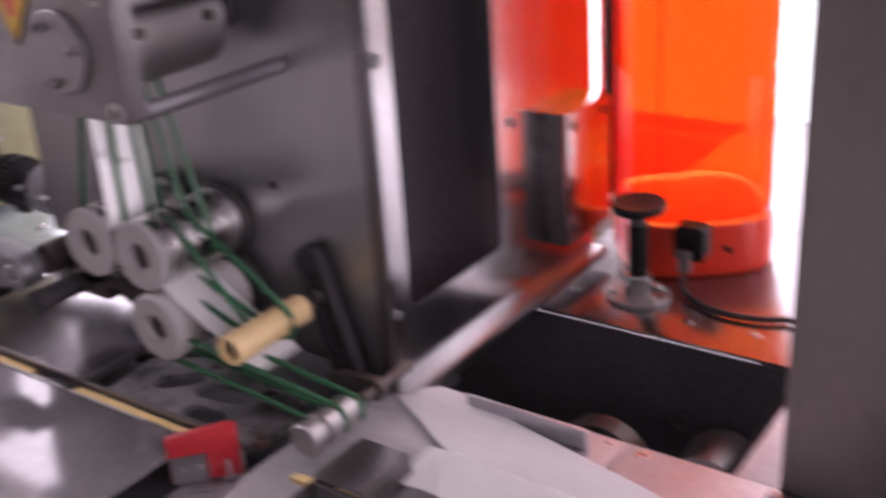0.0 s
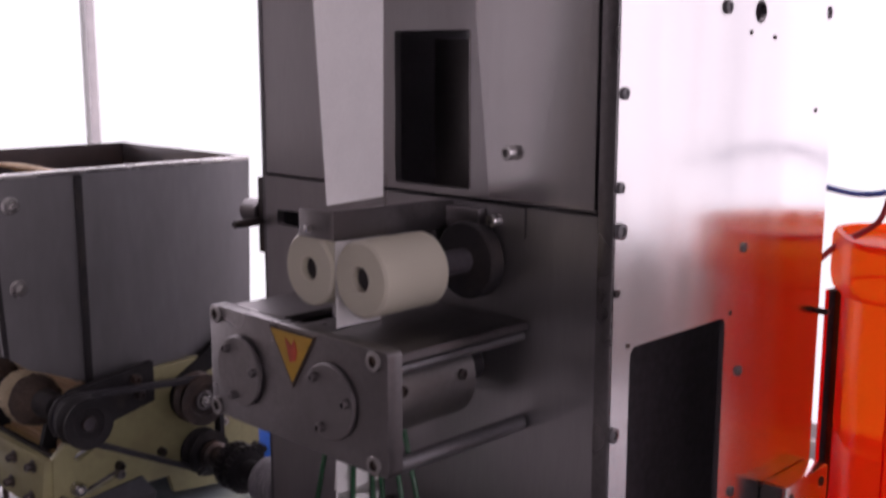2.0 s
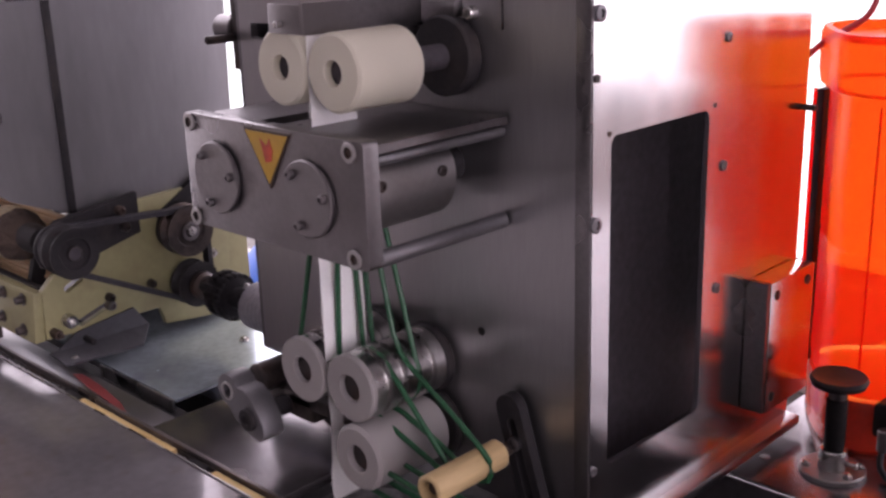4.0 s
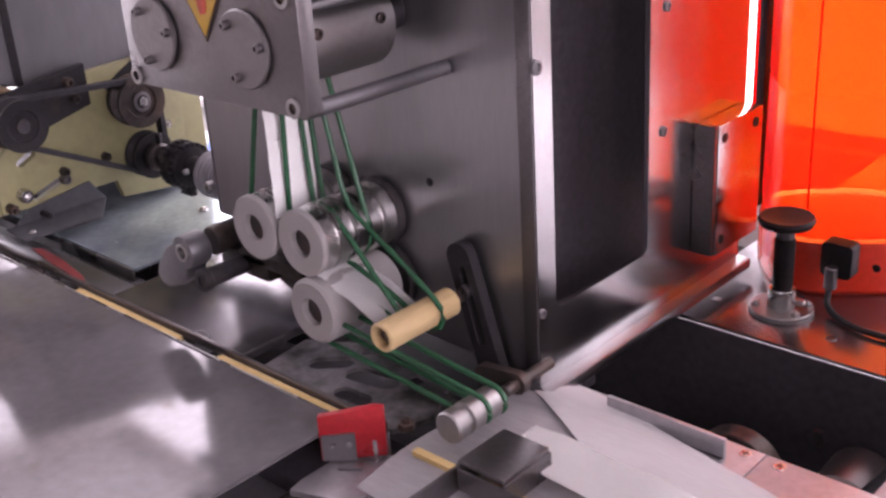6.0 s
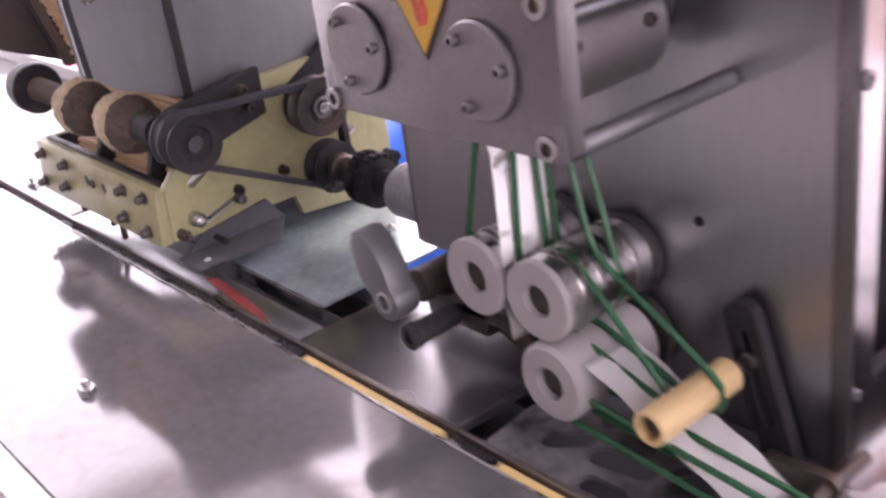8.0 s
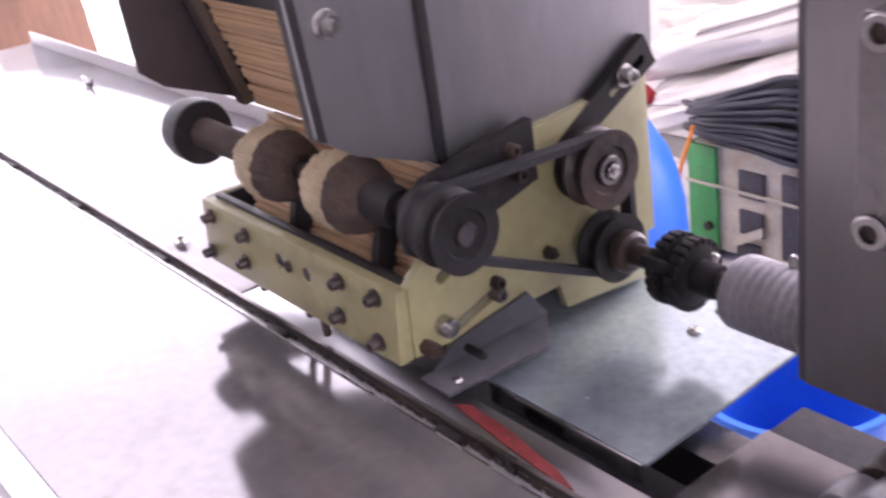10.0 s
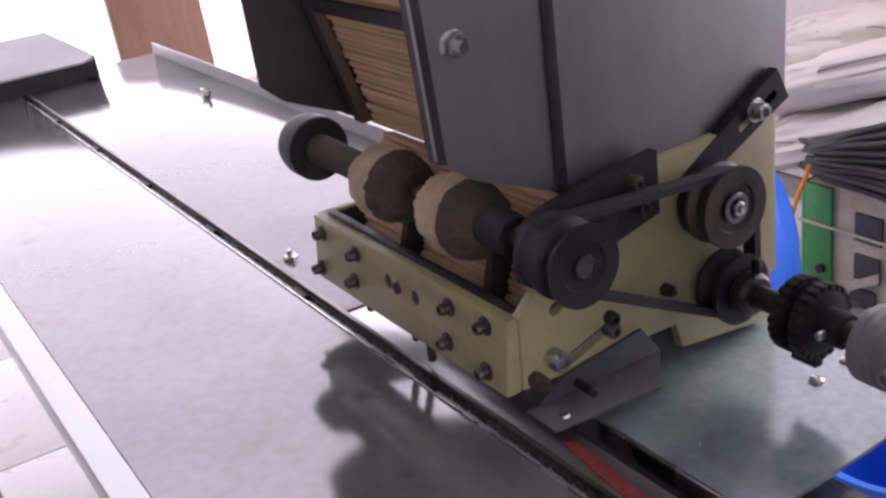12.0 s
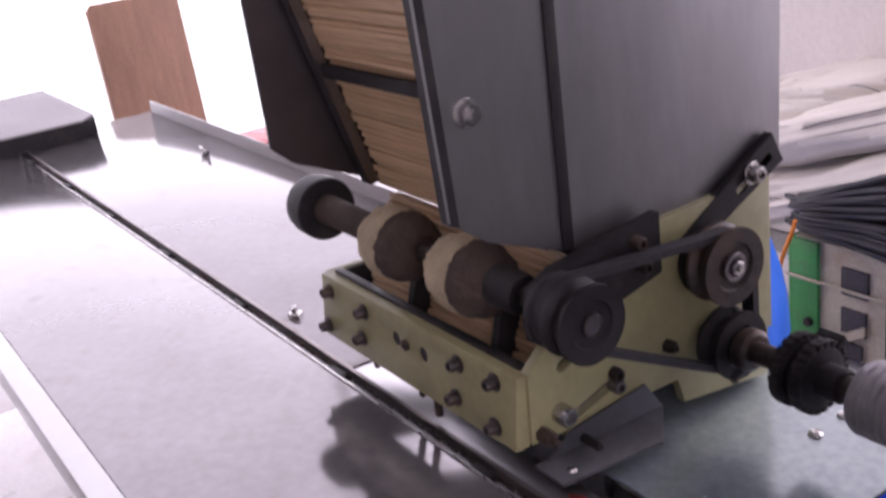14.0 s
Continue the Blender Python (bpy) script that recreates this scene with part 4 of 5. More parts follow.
for y, z in ((0.548, 1.064), (0.552, 1.045), (0.492, 1.048)):
    part("bracket_bolt", socket_bolt("x", (-1.0694, y, z), 0.0052, 0.009, 1), IRON, br)

ang = thing("angle_bracket", (-1.07, 0.52, T), "grey folded sheet angle below the feeder frame", "angle bracket")
FLANGE = 0.923
fl = plate("z", [(-1.0785, 0.452), (-1.06, 0.461), (-1.056, 0.552), (-1.0785, 0.574)], FLANGE - 0.002, 0.002)
for v in fl.verts:
    v.co.z -= (v.co.x + 1.0785) * 0.6
part("flange", fl, SMOKED, ang)
part("upright", plate("x", [(0.462, FLANGE + 0.0002), (0.572, FLANGE + 0.0002), (0.556, 0.947), (0.484, 0.938)], -1.0785, 0.002), SMOKED, ang)
part("leg", block(-1.0785, -1.0765, 0.525, 0.55, T - 0.002, FLANGE - 0.0032, 0.0005), CAST, ang)
part("bolt", rod("x", (-1.0764, 0.494, 0.929), 0.02, 0.0035), BLACK, ang)
part("screw", lathe("z", (-1.066, 0.474, FLANGE - 0.008), [(0, 0.004), (0.002, 0.003), (0.002, 0)], 12), BRIGHT, ang)

# ---- drive of the feeder: turning shaft, pulleys and belt ----
AY, AZ = 0.468, 1.0435
feed = thing("feed_shaft", (-1.2, AY, AZ), "dark feed shaft with sponge wheels and a belt pulley", "feed shaft")
spin_a = []


def turning(name, bm, m, label=""):
    ob = part(name, bm, m, feed, label, pivot=(-1.2, AY, AZ))
    spin_a.append(ob)
    return ob


shaft_a = turning("shaft", rod("x", (-1.395, AY, AZ), 0.37, 0.0075), IRON)
sub = lambda name, bm, m, label="": part(name, bm, m, shaft_a, label)
sub("end_wheel", lathe("x", (-1.415, AY, AZ), [(0, 0), (0, 0.024), (0.002, 0.0265), (0.012, 0.0285), (0.03, 0.0285), (0.032, 0.027), (0.032, 0)], 40), BLACK, "black end wheel")
def fibre_wheel(x, wide, radius, ragged, seg, rings):
    """A wheel on the feed shaft whose rim is torn into tufts."""
    bm = bmesh.new()
    tooth = [rnd.uniform(-1, 1) for k in range(seg)]
    grid = []
    for i in range(rings):
        u = i / (rings - 1)
        row = []
        for k in range(seg):
            a = 2 * math.pi * k / seg
            r = radius(u) + 0.0018 * noise.noise(Vector((x * 50 + 3 * u, 4 * math.cos(a), 4 * math.sin(a)))) + ragged * (0.0016 * tooth[k] * (1 - u) + 0.0008 * rnd.uniform(-1, 1))
            row.append(bm.verts.new((x + wide * u + ragged * 0.001 * rnd.uniform(-1, 1), AY + r * math.cos(a), AZ - 0.002 + r * math.sin(a))))
        grid.append(row)
    for a, b in zip(grid, grid[1:]):
        for k in range(seg):
            bm.faces.new((a[k], a[(k + 1) % seg], b[(k + 1) % seg], b[k]))
    bm.faces.new(grid[0][::-1])
    bm.faces.new(grid[-1])
    bmesh.ops.recalc_face_normals(bm, faces=bm.faces)
    return bm


for x in (-1.284, -1.183):
    sub("sponge_wheel", fibre_wheel(x, 0.033, lambda u: 0.0297 * math.sqrt(1 - 0.3 * abs(1 - u) ** 3 - 0.1 * u ** 3), 0.7, 130, 12), FUZZ, "worn tan fibrous feed wheel with a frayed rim")
    # flank much darker brown than the tan rim
    sub("wheel_flank", fibre_wheel(x + 0.0327, 0.03, lambda u: 0.0282 * math.sqrt(max(0.05, 1 - 0.72 * u ** 2.4)), 0.3, 110, 12), CORE, "dark brown wheel flank")
# shade between end wheel and sponge wheel is put into this sleeve's colour
sub("spacer_sleeve", lathe("x", (-1.3828, AY, AZ), [(0, 0.0076), (0, 0.0135), (0.05, 0.0128), (0.097, 0.0125), (0.097, 0.0076)], 36), CORE)
sub("hub_sleeve", lathe("x", (-1.122, AY, AZ), [(0, 0.0076), (0, 0.016), (0.02, 0.0155), (0.03, 0.014), (0.03, 0.0076)], 36), BLACK)


def pulley(x, y, z, r, wide=0.018):
    return lathe("x", (x, y, z), [(0, 0), (0, r), (0.003, r), (0.007, r - 0.006), (wide - 0.007, r - 0.006), (wide - 0.003, r), (wide, r), (wide, r * 0.62), (wide - 0.002, r * 0.58), (wide - 0.002, 0.0085), (wide, 0.008), (wide, 0)], 48)


sub("inner_pulley", pulley(-1.061, AY, AZ, 0.026, 0.016), BLACK)
sub("outer_pulley", pulley(-1.044, AY, AZ, 0.027, 0.022), BLACK, "black belt pulley")
# flat dark disc stands in for the shaded hole in the shaft end
sub("bore", rod("x", (-1.0224, AY, AZ), 0.001, 0.0068, 24, 0.0002), PIT)
sub("bore_rim", ring("x", (-1.0222, AY, AZ), 0.0012, 0.0078, 0.0068, 24, 0.0003), IRON)

IY, IZ = 0.618, 1.0295
idler = thing("idler_pulley", (-1.06, IY, 1.0), "dark stepped idler pulley with a bright centre bolt", "pulley")
rim = part("wheel", pulley(-1.0635, IY, IZ, 0.0295, 0.02), IRON, idler, pivot=(-1.06, IY, IZ))
part("step_wheel", pulley(-1.0795, IY - 0.002, IZ, 0.026, 0.011), BLACK, idler)
part("bearing_ring", ring("x", (-1.0445, IY, IZ), 0.002, 0.011, 0.0075, 32, 0.0004), CAST, rim)
part("centre_bolt", hex_nut("x", (-1.0445, IY, IZ), 0.006, 0.005), BRIGHT, rim)

DY, DZ = 0.622, 0.9655
drv = thing("drive_shaft", (-1.0, DY, 0.94), "oily drive shaft with pulley, chain sprocket and coupling", "drive shaft")
shaft_d = part("shaft", rod("x", (-1.092, DY, DZ), 0.235, 0.0085), IRON, drv, pivot=(-1.0, DY, DZ))
part("bearing_collar", ring("x", (-1.0798, DY, DZ), 0.006, 0.0135, 0.0086), IRON, drv)
dsub = lambda name, bm, m, label="": part(name, bm, m, shaft_d, label)
dsub("pulley", pulley(-1.063, DY, DZ, 0.0265, 0.02), BLACK, "dark belt pulley")
dsub("rusty_hub", rod("x", (-1.0425, DY, DZ), 0.014, 0.016, 32, 0.003), IRON)
dsub("set_screw", rod("z", (-1.03, DY, DZ + 0.017), 0.012, 0.0035), BLACK)
teeth = []
for k in range(22):
    a = 2 * math.pi * k / 22
    for x in (-0.992, -0.975):
        t = block(x - 0.0045, x + 0.0045, DY - 0.0029, DY + 0.0029, DZ + 0.0215, DZ + 0.0268, 0.001)
        bmesh.ops.rotate(t, verts=t.verts, cent=(x, DY, DZ), matrix=Matrix.Rotation(a, 3, "X"))
        teeth.append(t)
dsub("chain", join(*teeth), BLACK, "black double roller chain")
dsub("sprocket", lathe("x", (-0.9975, DY, DZ), [(0, 0.0086), (0, 0.02), (0.002, 0.0235), (0.011, 0.0235), (0.0115, 0.018), (0.017, 0.018), (0.0175, 0.0235), (0.026, 0.0235), (0.028, 0.02), (0.028, 0.0086)], 36), BLACK)
dsub("sprocket_hub", rod("x", (-0.97, DY, DZ), 0.018, 0.0125), BLACK)
dsub("set_screw", rod("y", (-0.962, DY - 0.0185, DZ), 0.0075, 0.003), BRIGHT)
dsub("drive_tab", block(-0.996, -0.975, DY - 0.004, DY + 0.004, DZ - 0.035, DZ - 0.0275, 0.001), BLACK)
rib = [(0, 0.0086), (0, 0.0235), (0.003, 0.0258)]
for k in range(9):
    rib += [(0.005 + 0.007 * k, 0.0262), (0.0075 + 0.007 * k, 0.0262), (0.009 + 0.007 * k, 0.025), (0.0105 + 0.007 * k, 0.025)]
dsub("coupling", lathe("x", (-0.936, DY, DZ), rib + [(0.07, 0.0235), (0.07, 0.0086)], 40), COUPLING, "pale grey ribbed shaft coupling")
dsub("coupling_bolt", socket_bolt("y", (-0.90, DY - 0.0252, DZ), 0.006, 0.008, -1), BRIGHT)
far = part("far_shaft", rod("x", (-0.8665, DY, DZ), 0.0005, 0.008), IRON, drv)

w = wrap([(AY, AZ, 0.0212), (IY, IZ, 0.0238), (DY, DZ, 0.0212)][::1], 12)
vb = thing("drive_belt", (-1.06, 0.58, 0.94), "black rubber belt round three pulleys", "drive belt")
part("belt", tube([(-1.053, p, q) for p, q in w], 0.0028, flat=((1, 0, 0), 0.0058), closed=True), BELT, vb)

# the whole feeder stands a little further from the walkway
PIVOT = Vector((-0.538, 0.095, 1.323))
for obs, k in (((cf, hop, ang), 1.035), ((feed, idler, drv, vb), 1.045), ((sticks_high, sticks_low), 1.035)):
    for ob in obs:
        ob.location = PIVOT + (ob.location - PIVOT) * k
        ob.scale = (k, k, k)

# ---- packing bed ----
BZ = 0.870
hp = thing("slide_plate", (-0.58, 0.51, 0.86), "grey slide plate with dark oval holes under the rollers", "slide plate")
part("plate", plate("z", [(-0.665, 0.472), (-0.50, 0.470), (-0.488, 0.505), (-0.515, 0.556), (-0.62, 0.558), (-0.672, 0.53)], 0.872, 0.004,
     [slot_loop(-0.628, 0.508, -0.612, 0.522, 0.0105), slot_loop(-0.587, 0.515, -0.556, 0.52, 0.0115), slot_loop(-0.575, 0.4865, -0.552, 0.4875, 0.0085), disc_loop(-0.61, 0.547, 0.006)]), GRIMY, hp)
part("chain_guide", plate("z", [(-0.535, 0.522), (-0.475, 0.515), (-0.472, 0.524), (-0.532, 0.532)], 0.8785, 0.005), CAST, hp)
part("fixing", hex_nut("z", (-0.492, 0.478, 0.8762), 0.007, 0.006), IRON, hp)

under = thing("bed_frame", (-0.3, 0.55, 0.0), "dark oily frame below the packing bed", "machine frame", kind="structure")
part("pit_floor", block(-0.9, 1.3, 0.36, 0.80, 0.70, 0.715, 0.001), PIT, under)
part("pit_back", block(-0.9, 1.3, 0.7985, 0.8015, 0.7152, 0.8535, 0.0005), PIT, under)
part("skirt", block(-0.5, 1.3, 0.35, 0.358, 0.04, 0.83, 0.002), STEEL, under)
part("leg", block(-0.1, -0.04, 0.6, 0.66, 0.0, 0.699, 0.002), PIT, under)
part("leg", block(1.1, 1.16, 0.6, 0.66, 0.0, 0.699, 0.002), PIT, under)
part("bearing_ring", ring("y", (-0.33, 0.70, 0.778), 0.02, 0.04, 0.036, 40), IRON, under)
part("bearing_hub", rod("y", (-0.33, 0.70, 0.778), 0.012, 0.012), IRON, under)
part("motor_cap", lathe("y", (-0.245, 0.715, 0.765), [(0, 0), (0.001, 0.02), (0.012, 0.032), (0.06, 0.034), (0.06, 0)], 32), HOUSING, under)
part("pit_bolt", hex_nut("y", (-0.285, 0.762, 0.80), 0.008, 0.007), CAST, under)
part("pit_hose", tube(curve([(-0.20, 0.79, 0.84), (-0.22, 0.74, 0.80), (-0.25, 0.69, 0.77), (-0.30, 0.64, 0.74)]), 0.004), BLACK, under)

bed = thing("bed_rail", (-0.3, 0.56, BZ - 0.012), "steel bed rail plates with cross-head screws", "bed rail")
part("rail_plate", block(-0.435, -0.2625, 0.56, 0.6205, BZ - 0.008, BZ, 0.0006), BEDPLATE, bed)
part("rail_plate", block(-0.2615, 1.3, 0.40, 0.6205, BZ - 0.008, BZ, 0.0006), BEDPLATE, bed)
part("rail_plate", block(-0.45, -0.2625, 0.40, 0.5595, BZ - 0.010, BZ - 0.002, 0.0006), BEDPLATE, bed)
part("cross_plate", block(-0.183, -0.125, 0.6208, 0.797, BZ - 0.008, BZ, 0.0006), BEDPLATE, bed)
for x, y in ((-0.2746, 0.6119), (-0.2478, 0.6117), (-0.372, 0.608), (-0.383, 0.6085)):
    sc = part("screw", lathe("z", (x, y, BZ), [(0, 0.005 if x > -0.3 else 0.0022), (0.0007, 0.0045 if x > -0.3 else 0.002), (0.0009, 0)], 20), BRIGHT, bed)
    part("screw_slot", join(block(x - 0.0028, x + 0.0028, y - 0.0005, y + 0.0005, BZ + 0.0008, BZ + 0.0012, 0), block(x - 0.0005, x + 0.0005, y - 0.0028, y + 0.0028, BZ + 0.0008, BZ + 0.0013, 0)), IRON, sc)
gp = thing("film_guide", (-0.31, 0.595, BZ), "upright grey steel film guide strip", "guide strip")
part("strip", plate("y", [(-0.385, BZ), (-0.283, BZ), (-0.283, BZ + 0.018), (-0.385, BZ + 0.018)], 0.594, 0.004, bevel=0.0006), BEDPLATE, gp)
part("foot", block(-0.385, -0.283, 0.582, 0.5935, BZ, BZ + 0.003), CAST, gp)

# film web with folded ridges
bm = bmesh.new()
nx, ny = 60, 26
rows = []
for i in range(nx + 1):
    u = i / nx
    x = -0.462 + 1.5 * u
    row = []
    for j in range(ny + 1):
        v = j / ny
        y0, y1 = 0.405 - 0.04 * min(1, u * 8), 0.612 - 0.055 * min(1, u * 6) + 0.01 * math.sin(9 * u)
        y = y0 + (y1 - y0) * v
        xx = x + (0.03 * v * (1 - v) * 4 * -0.4 if i < 4 else 0) + (0.02 * (v - 0.5) if i == 0 else 0)
        z = BZ + 0.003 + 0.0035 * max(0, math.sin(3.1 * v + 0.4)) + 0.003 * math.exp(-((v - 0.86 + 0.5 * u) / 0.03) ** 2) + 0.0022 * math.exp(-((v - 0.7 + 0.7 * u) / 0.04) ** 2) + 0.0012 * noise.noise(Vector((xx * 14, y * 30, 0)))
        if i == 0:
            z -= 0.002
        row.append(bm.verts.new((xx, y, z)))
    rows.append(row)
for a, b in zip(rows, rows[1:]):
    for j in range(ny):
        bm.faces.new((a[j], b[j], b[j + 1], a[j + 1]))
bmesh.ops.recalc_face_normals(bm, faces=bm.faces)
bmesh.ops.solidify(bm, geom=bm.faces, thickness=-0.0008)
film = thing("film_web", (-0.2, 0.5, BZ), "greyish white plastic film web folded along the bed", "film")
part("sheet", bm, FILM, film)
lap = bmesh.new()
cols = []
for i in range(41):
    u = i / 40
    low = max(0.585 - 0.56 * 0.8 * u, 0.42)
    top = max(0.6115 - 0.225 * 0.8 * u, 0.5)
    x = -0.452 + 0.8 * u
    cols.append([lap.verts.new((x + 0.03 * v * (1 - u), low + (top - low) * v, BZ + 0.0105 - 0.002 * abs(2 * v - 1) - (0.003 if i == 0 else 0) + 0.0012 * noise.noise(Vector((x * 16, 5 * v, 0.3))))) for v in (0, 0.15, 0.35, 0.5, 0.65, 0.85, 1)])
for a, b in zip(cols, cols[1:]):
    for j in range(6):
        lap.faces.new((a[j], b[j], b[j + 1], a[j + 1]))
bmesh.ops.recalc_face_normals(lap, faces=lap.faces)
bmesh.ops.solidify(lap, geom=lap.faces, thickness=-0.0006)
part("folded_lap", lap, FLAP, film, "white flap folded over the film")

shoe = thing("forming_shoe", (-0.385, 0.465, BZ), "bent steel forming shoe bridging the film", "forming shoe")
part("top", block(-0.402, -0.361, 0.439, 0.489, 0.903, 0.906, 0.0008), CAST, shoe)
part("left_cheek", block(-0.4035, -0.4005, 0.439, 0.489, 0.884, 0.9028, 0.0005), CAST, shoe)
part("right_cheek", block(-0.362, -0.359, 0.439, 0.489, 0.884, 0.9028, 0.0005), CAST, shoe)
part("side_arm", block(-0.4, -0.17, 0.4355, 0.4385, 0.8835, 0.901, 0.0005), CAST, shoe)
part("cross_arm", block(-0.4065, -0.4037, 0.372, 0.489, 0.879, 0.8985, 0.0005), CAST, shoe)
part("post", block(-0.20, -0.188, 0.424, 0.4352, BZ + 0.0004, 0.9, 0.001), CAST, shoe)
part("arm_foot", block(-0.425, -0.398, 0.352, 0.3718, BZ - 0.018, 0.8985, 0.001), CAST, shoe)
part("shoe_foot", block(-0.52, -0.395, 0.35, 0.372, 0.83, BZ - 0.0182, 0.001), CAST, shoe)

# red guide block and the plate below it
gpl = thing("guide_base", (-0.52, 0.4, 0.83), "grey steel base plate beside the table edge", "base plate")
part("plate", plate("z", [(-0.527, 0.385), (-0.480, 0.402), (-0.462, 0.45), (-0.486, 0.4695), (-0.53, 0.45), (-0.53, 0.4)], 0.851, 0.006, bevel=0.0008), BEDPLATE, gpl)
part("round_bar", rod("y", (-0.533, 0.33, 0.843), 0.12, 0.006), IRON, gpl)
part("lower_plate", block(-0.60, -0.44, 0.36, 0.449, 0.826, 0.834, 0.001), BEDPLATE, gpl)
rg = thing("red_guide", (-0.52, 0.44, 0.857), "red plastic guide plate with a riveted steel bracket", "guide plate")
m45 = Matrix.Translation((-0.514, 0.441, 0)) @ Matrix.Rotation(radians(40), 4, "Z")


def turned(bm):
    bm.transform(m45)
    return bm


part("red_plate", turned(plate("y", [(-0.026, 0.858), (0.0255, 0.862), (0.0255, 0.9045), (0.018, 0.9055), (-0.026, 0.8975)], 0.0, 0.006, bevel=0.0006)), RED, rg)
bkt = part("steel_bracket", turned(plate("y", [(-0.0245, 0.8595), (0.002, 0.8585), (0.002, 0.884), (-0.0245, 0.8815)], -0.0022, 0.002)), STEEL, rg, "riveted steel bracket")
part("bracket_foot", turned(block(-0.012, 0.007, -0.012, -0.0023, 0.8575, 0.8595, 0.0005)), STEEL, bkt)
for x in (-0.0155, -0.003):
    part("rivet", turned(lathe("y", (x, -0.0022, 0.8735), [(0, 0.0024), (-0.001, 0.002), (-0.0014, 0)], 12)), BRIGHT, bkt)

# rear plate with knob
rp = thing("rear_plate", (-0.2, 1.0, 0.84), "shiny steel deck plate behind the dark pit", "deck plate")
part("deck", block(-0.47, 1.3, 0.80, 1.45, 0.8545, 0.858, 0.001), DECK, rp)
part("support", block(-0.3, -0.24, 1.0, 1.06, 0.0, 0.854, 0.002), PIT, rp)
part("support", block(1.1, 1.16, 1.0, 1.06, 0.0, 0.854, 0.002), PIT, rp)
for x, y in ((-0.432, 0.848), (-0.31, 0.835), (-0.25, 0.84)):
    part("screw", lathe("z", (x, y, 0.858), [(0, 0.005), (0.0008, 0.004), (0.001, 0)], 16), CAST, rp)
KX, KY = -0.372, 0.868
kn = thing("hand_knob", (KX, KY, 0.858), "black hand knob on a threaded pillar", "hand knob")
part("flange", lathe("z", (KX, KY - 0.006, 0.858), [(0, 0.03), (0.004, 0.03), (0.005, 0.029), (0.005, 0)], 40), SATIN, kn)
part("collar", lathe("z", (KX, KY - 0.006, 0.863), [(0, 0.013), (0.018, 0.0125), (0.019, 0.0115), (0.019, 0)], 32), BRIGHT, kn)
part("collar_screw", rod("x", (KX + 0.012, KY - 0.006, 0.871), 0.012, 0.0035), BRIGHT, kn)
part("pillar", rod("z", (KX, KY - 0.006, 0.882), 0.05, 0.0095), BLACK, kn)
part("neck", rod("z", (KX, KY - 0.006, 0.9321), 0.010, 0.0085), CAST, kn)
part("handwheel", lathe("z", (KX, KY - 0.006, 0.9422), [(0, 0.008), (0.001, 0.017), (0.004, 0.024), (0.009, 0.026), (0.012, 0.024), (0.011, 0.02), (0.008, 0.008), (0.008, 0)], 36), BLACK, kn)
for dx, dy in ((0.02, -0.018), (-0.02, -0.018), (0.02, 0.008)):
    part("flange_bolt", hex_nut("z", (KX + dx, KY + dy, 0.863), 0.0045, 0.004), BRIGHT, kn)

# orange tank
OX, OY = -0.376, 0.992
tank = thing("orange_tank", (OX, OY, 0.858), "glowing orange translucent plastic tank with a wider cap", "tank")


def squircle(r, n=56, p=3.2):
    return [(r * abs(math.cos(a)) ** (2 / p) * (1 if math.cos(a) >= 0 else -1), r * abs(math.sin(a)) ** (2 / p) * (1 if math.sin(a) >= 0 else -1)) for a in [2 * math.pi * (i + 0.5) / n for i in range(n)]]


def shell(levels, n=56, turn=35):
    bm = bmesh.new()
    ca, sa_ = math.cos(radians(turn)), math.sin(radians(turn))
    rings = [[bm.verts.new((OX + x * ca - y * sa_, OY + x * sa_ + y * ca, z)) for x, y in squircle(0.925 * r, n)] for z, r in levels]
    for a, b in zip(rings, rings[1:]):
        for i in range(n):
            bm.faces.new((a[i], a[(i + 1) % n], b[(i + 1) % n], b[i]))
    bmesh.ops.recalc_face_normals(bm, faces=bm.faces)
    return bm


part("base", shell([(0.858, 0.0), (0.858, 0.080), (0.862, 0.083), (0.905, 0.083), (0.911, 0.081), (0.9115, 0.077), (0.912, 0.0)]), ORANGE_SOLID, tank, "opaque orange base")
part("shell", shell([(0.9135, 0.076), (0.918, 0.080), (0.93, 0.081), (1.05, 0.080), (1.052, 0.0788), (1.056, 0.0788), (1.058, 0.080), (1.196, 0.080), (1.2, 0.0775)]), ORANGE, tank, "translucent orange shell")
part("cap", shell([(1.197, 0.078), (1.20, 0.090), (1.21, 0.092), (1.246, 0.092), (1.252, 0.089), (1.252, 0.082), (1.244, 0.081), (1.244, 0.0)]), ORANGE, tank, "wider orange cap")
for a in range(3):
    part("side_rib", block(OX - 0.0835 + 0.004 * a, OX - 0.0815 + 0.004 * a, OY - 0.038 - 0.008 * a, OY - 0.034 - 0.008 * a, 0.93, 1.195, 0.0006), ORANGE, tank)
part("seam", block(OX + 0.001, OX + 0.0026, OY - 0.084, OY - 0.082, 0.93, 1.19, 0.0004), ORANGE, tank)
part("side_strap", block(OX - 0.094, OX - 0.0845, OY - 0.012, OY + 0.02, 0.905, 1.19, 0.003), BLACK, tank, "black side strap")
part("socket", plate("y", rounded(-0.352, -0.322, 0.888, 0.922, 0.005), 0.896, 0.018, bevel=0.001), BLACK, tank, "black cable socket")
part("plug", rod("z", (-0.338, 0.89, 0.879), 0.022, 0.006), CAST, tank)
part("side_hole", lathe("y", (-0.305, 0.912, 0.9), [(0, 0.004), (-0.001, 0.003), (-0.001, 0)], 12), BLACK, tank)
cab = thing("tank_cable", (-0.3, 0.87, 0.858), "black cable curving from the tank onto the deck", "cable")
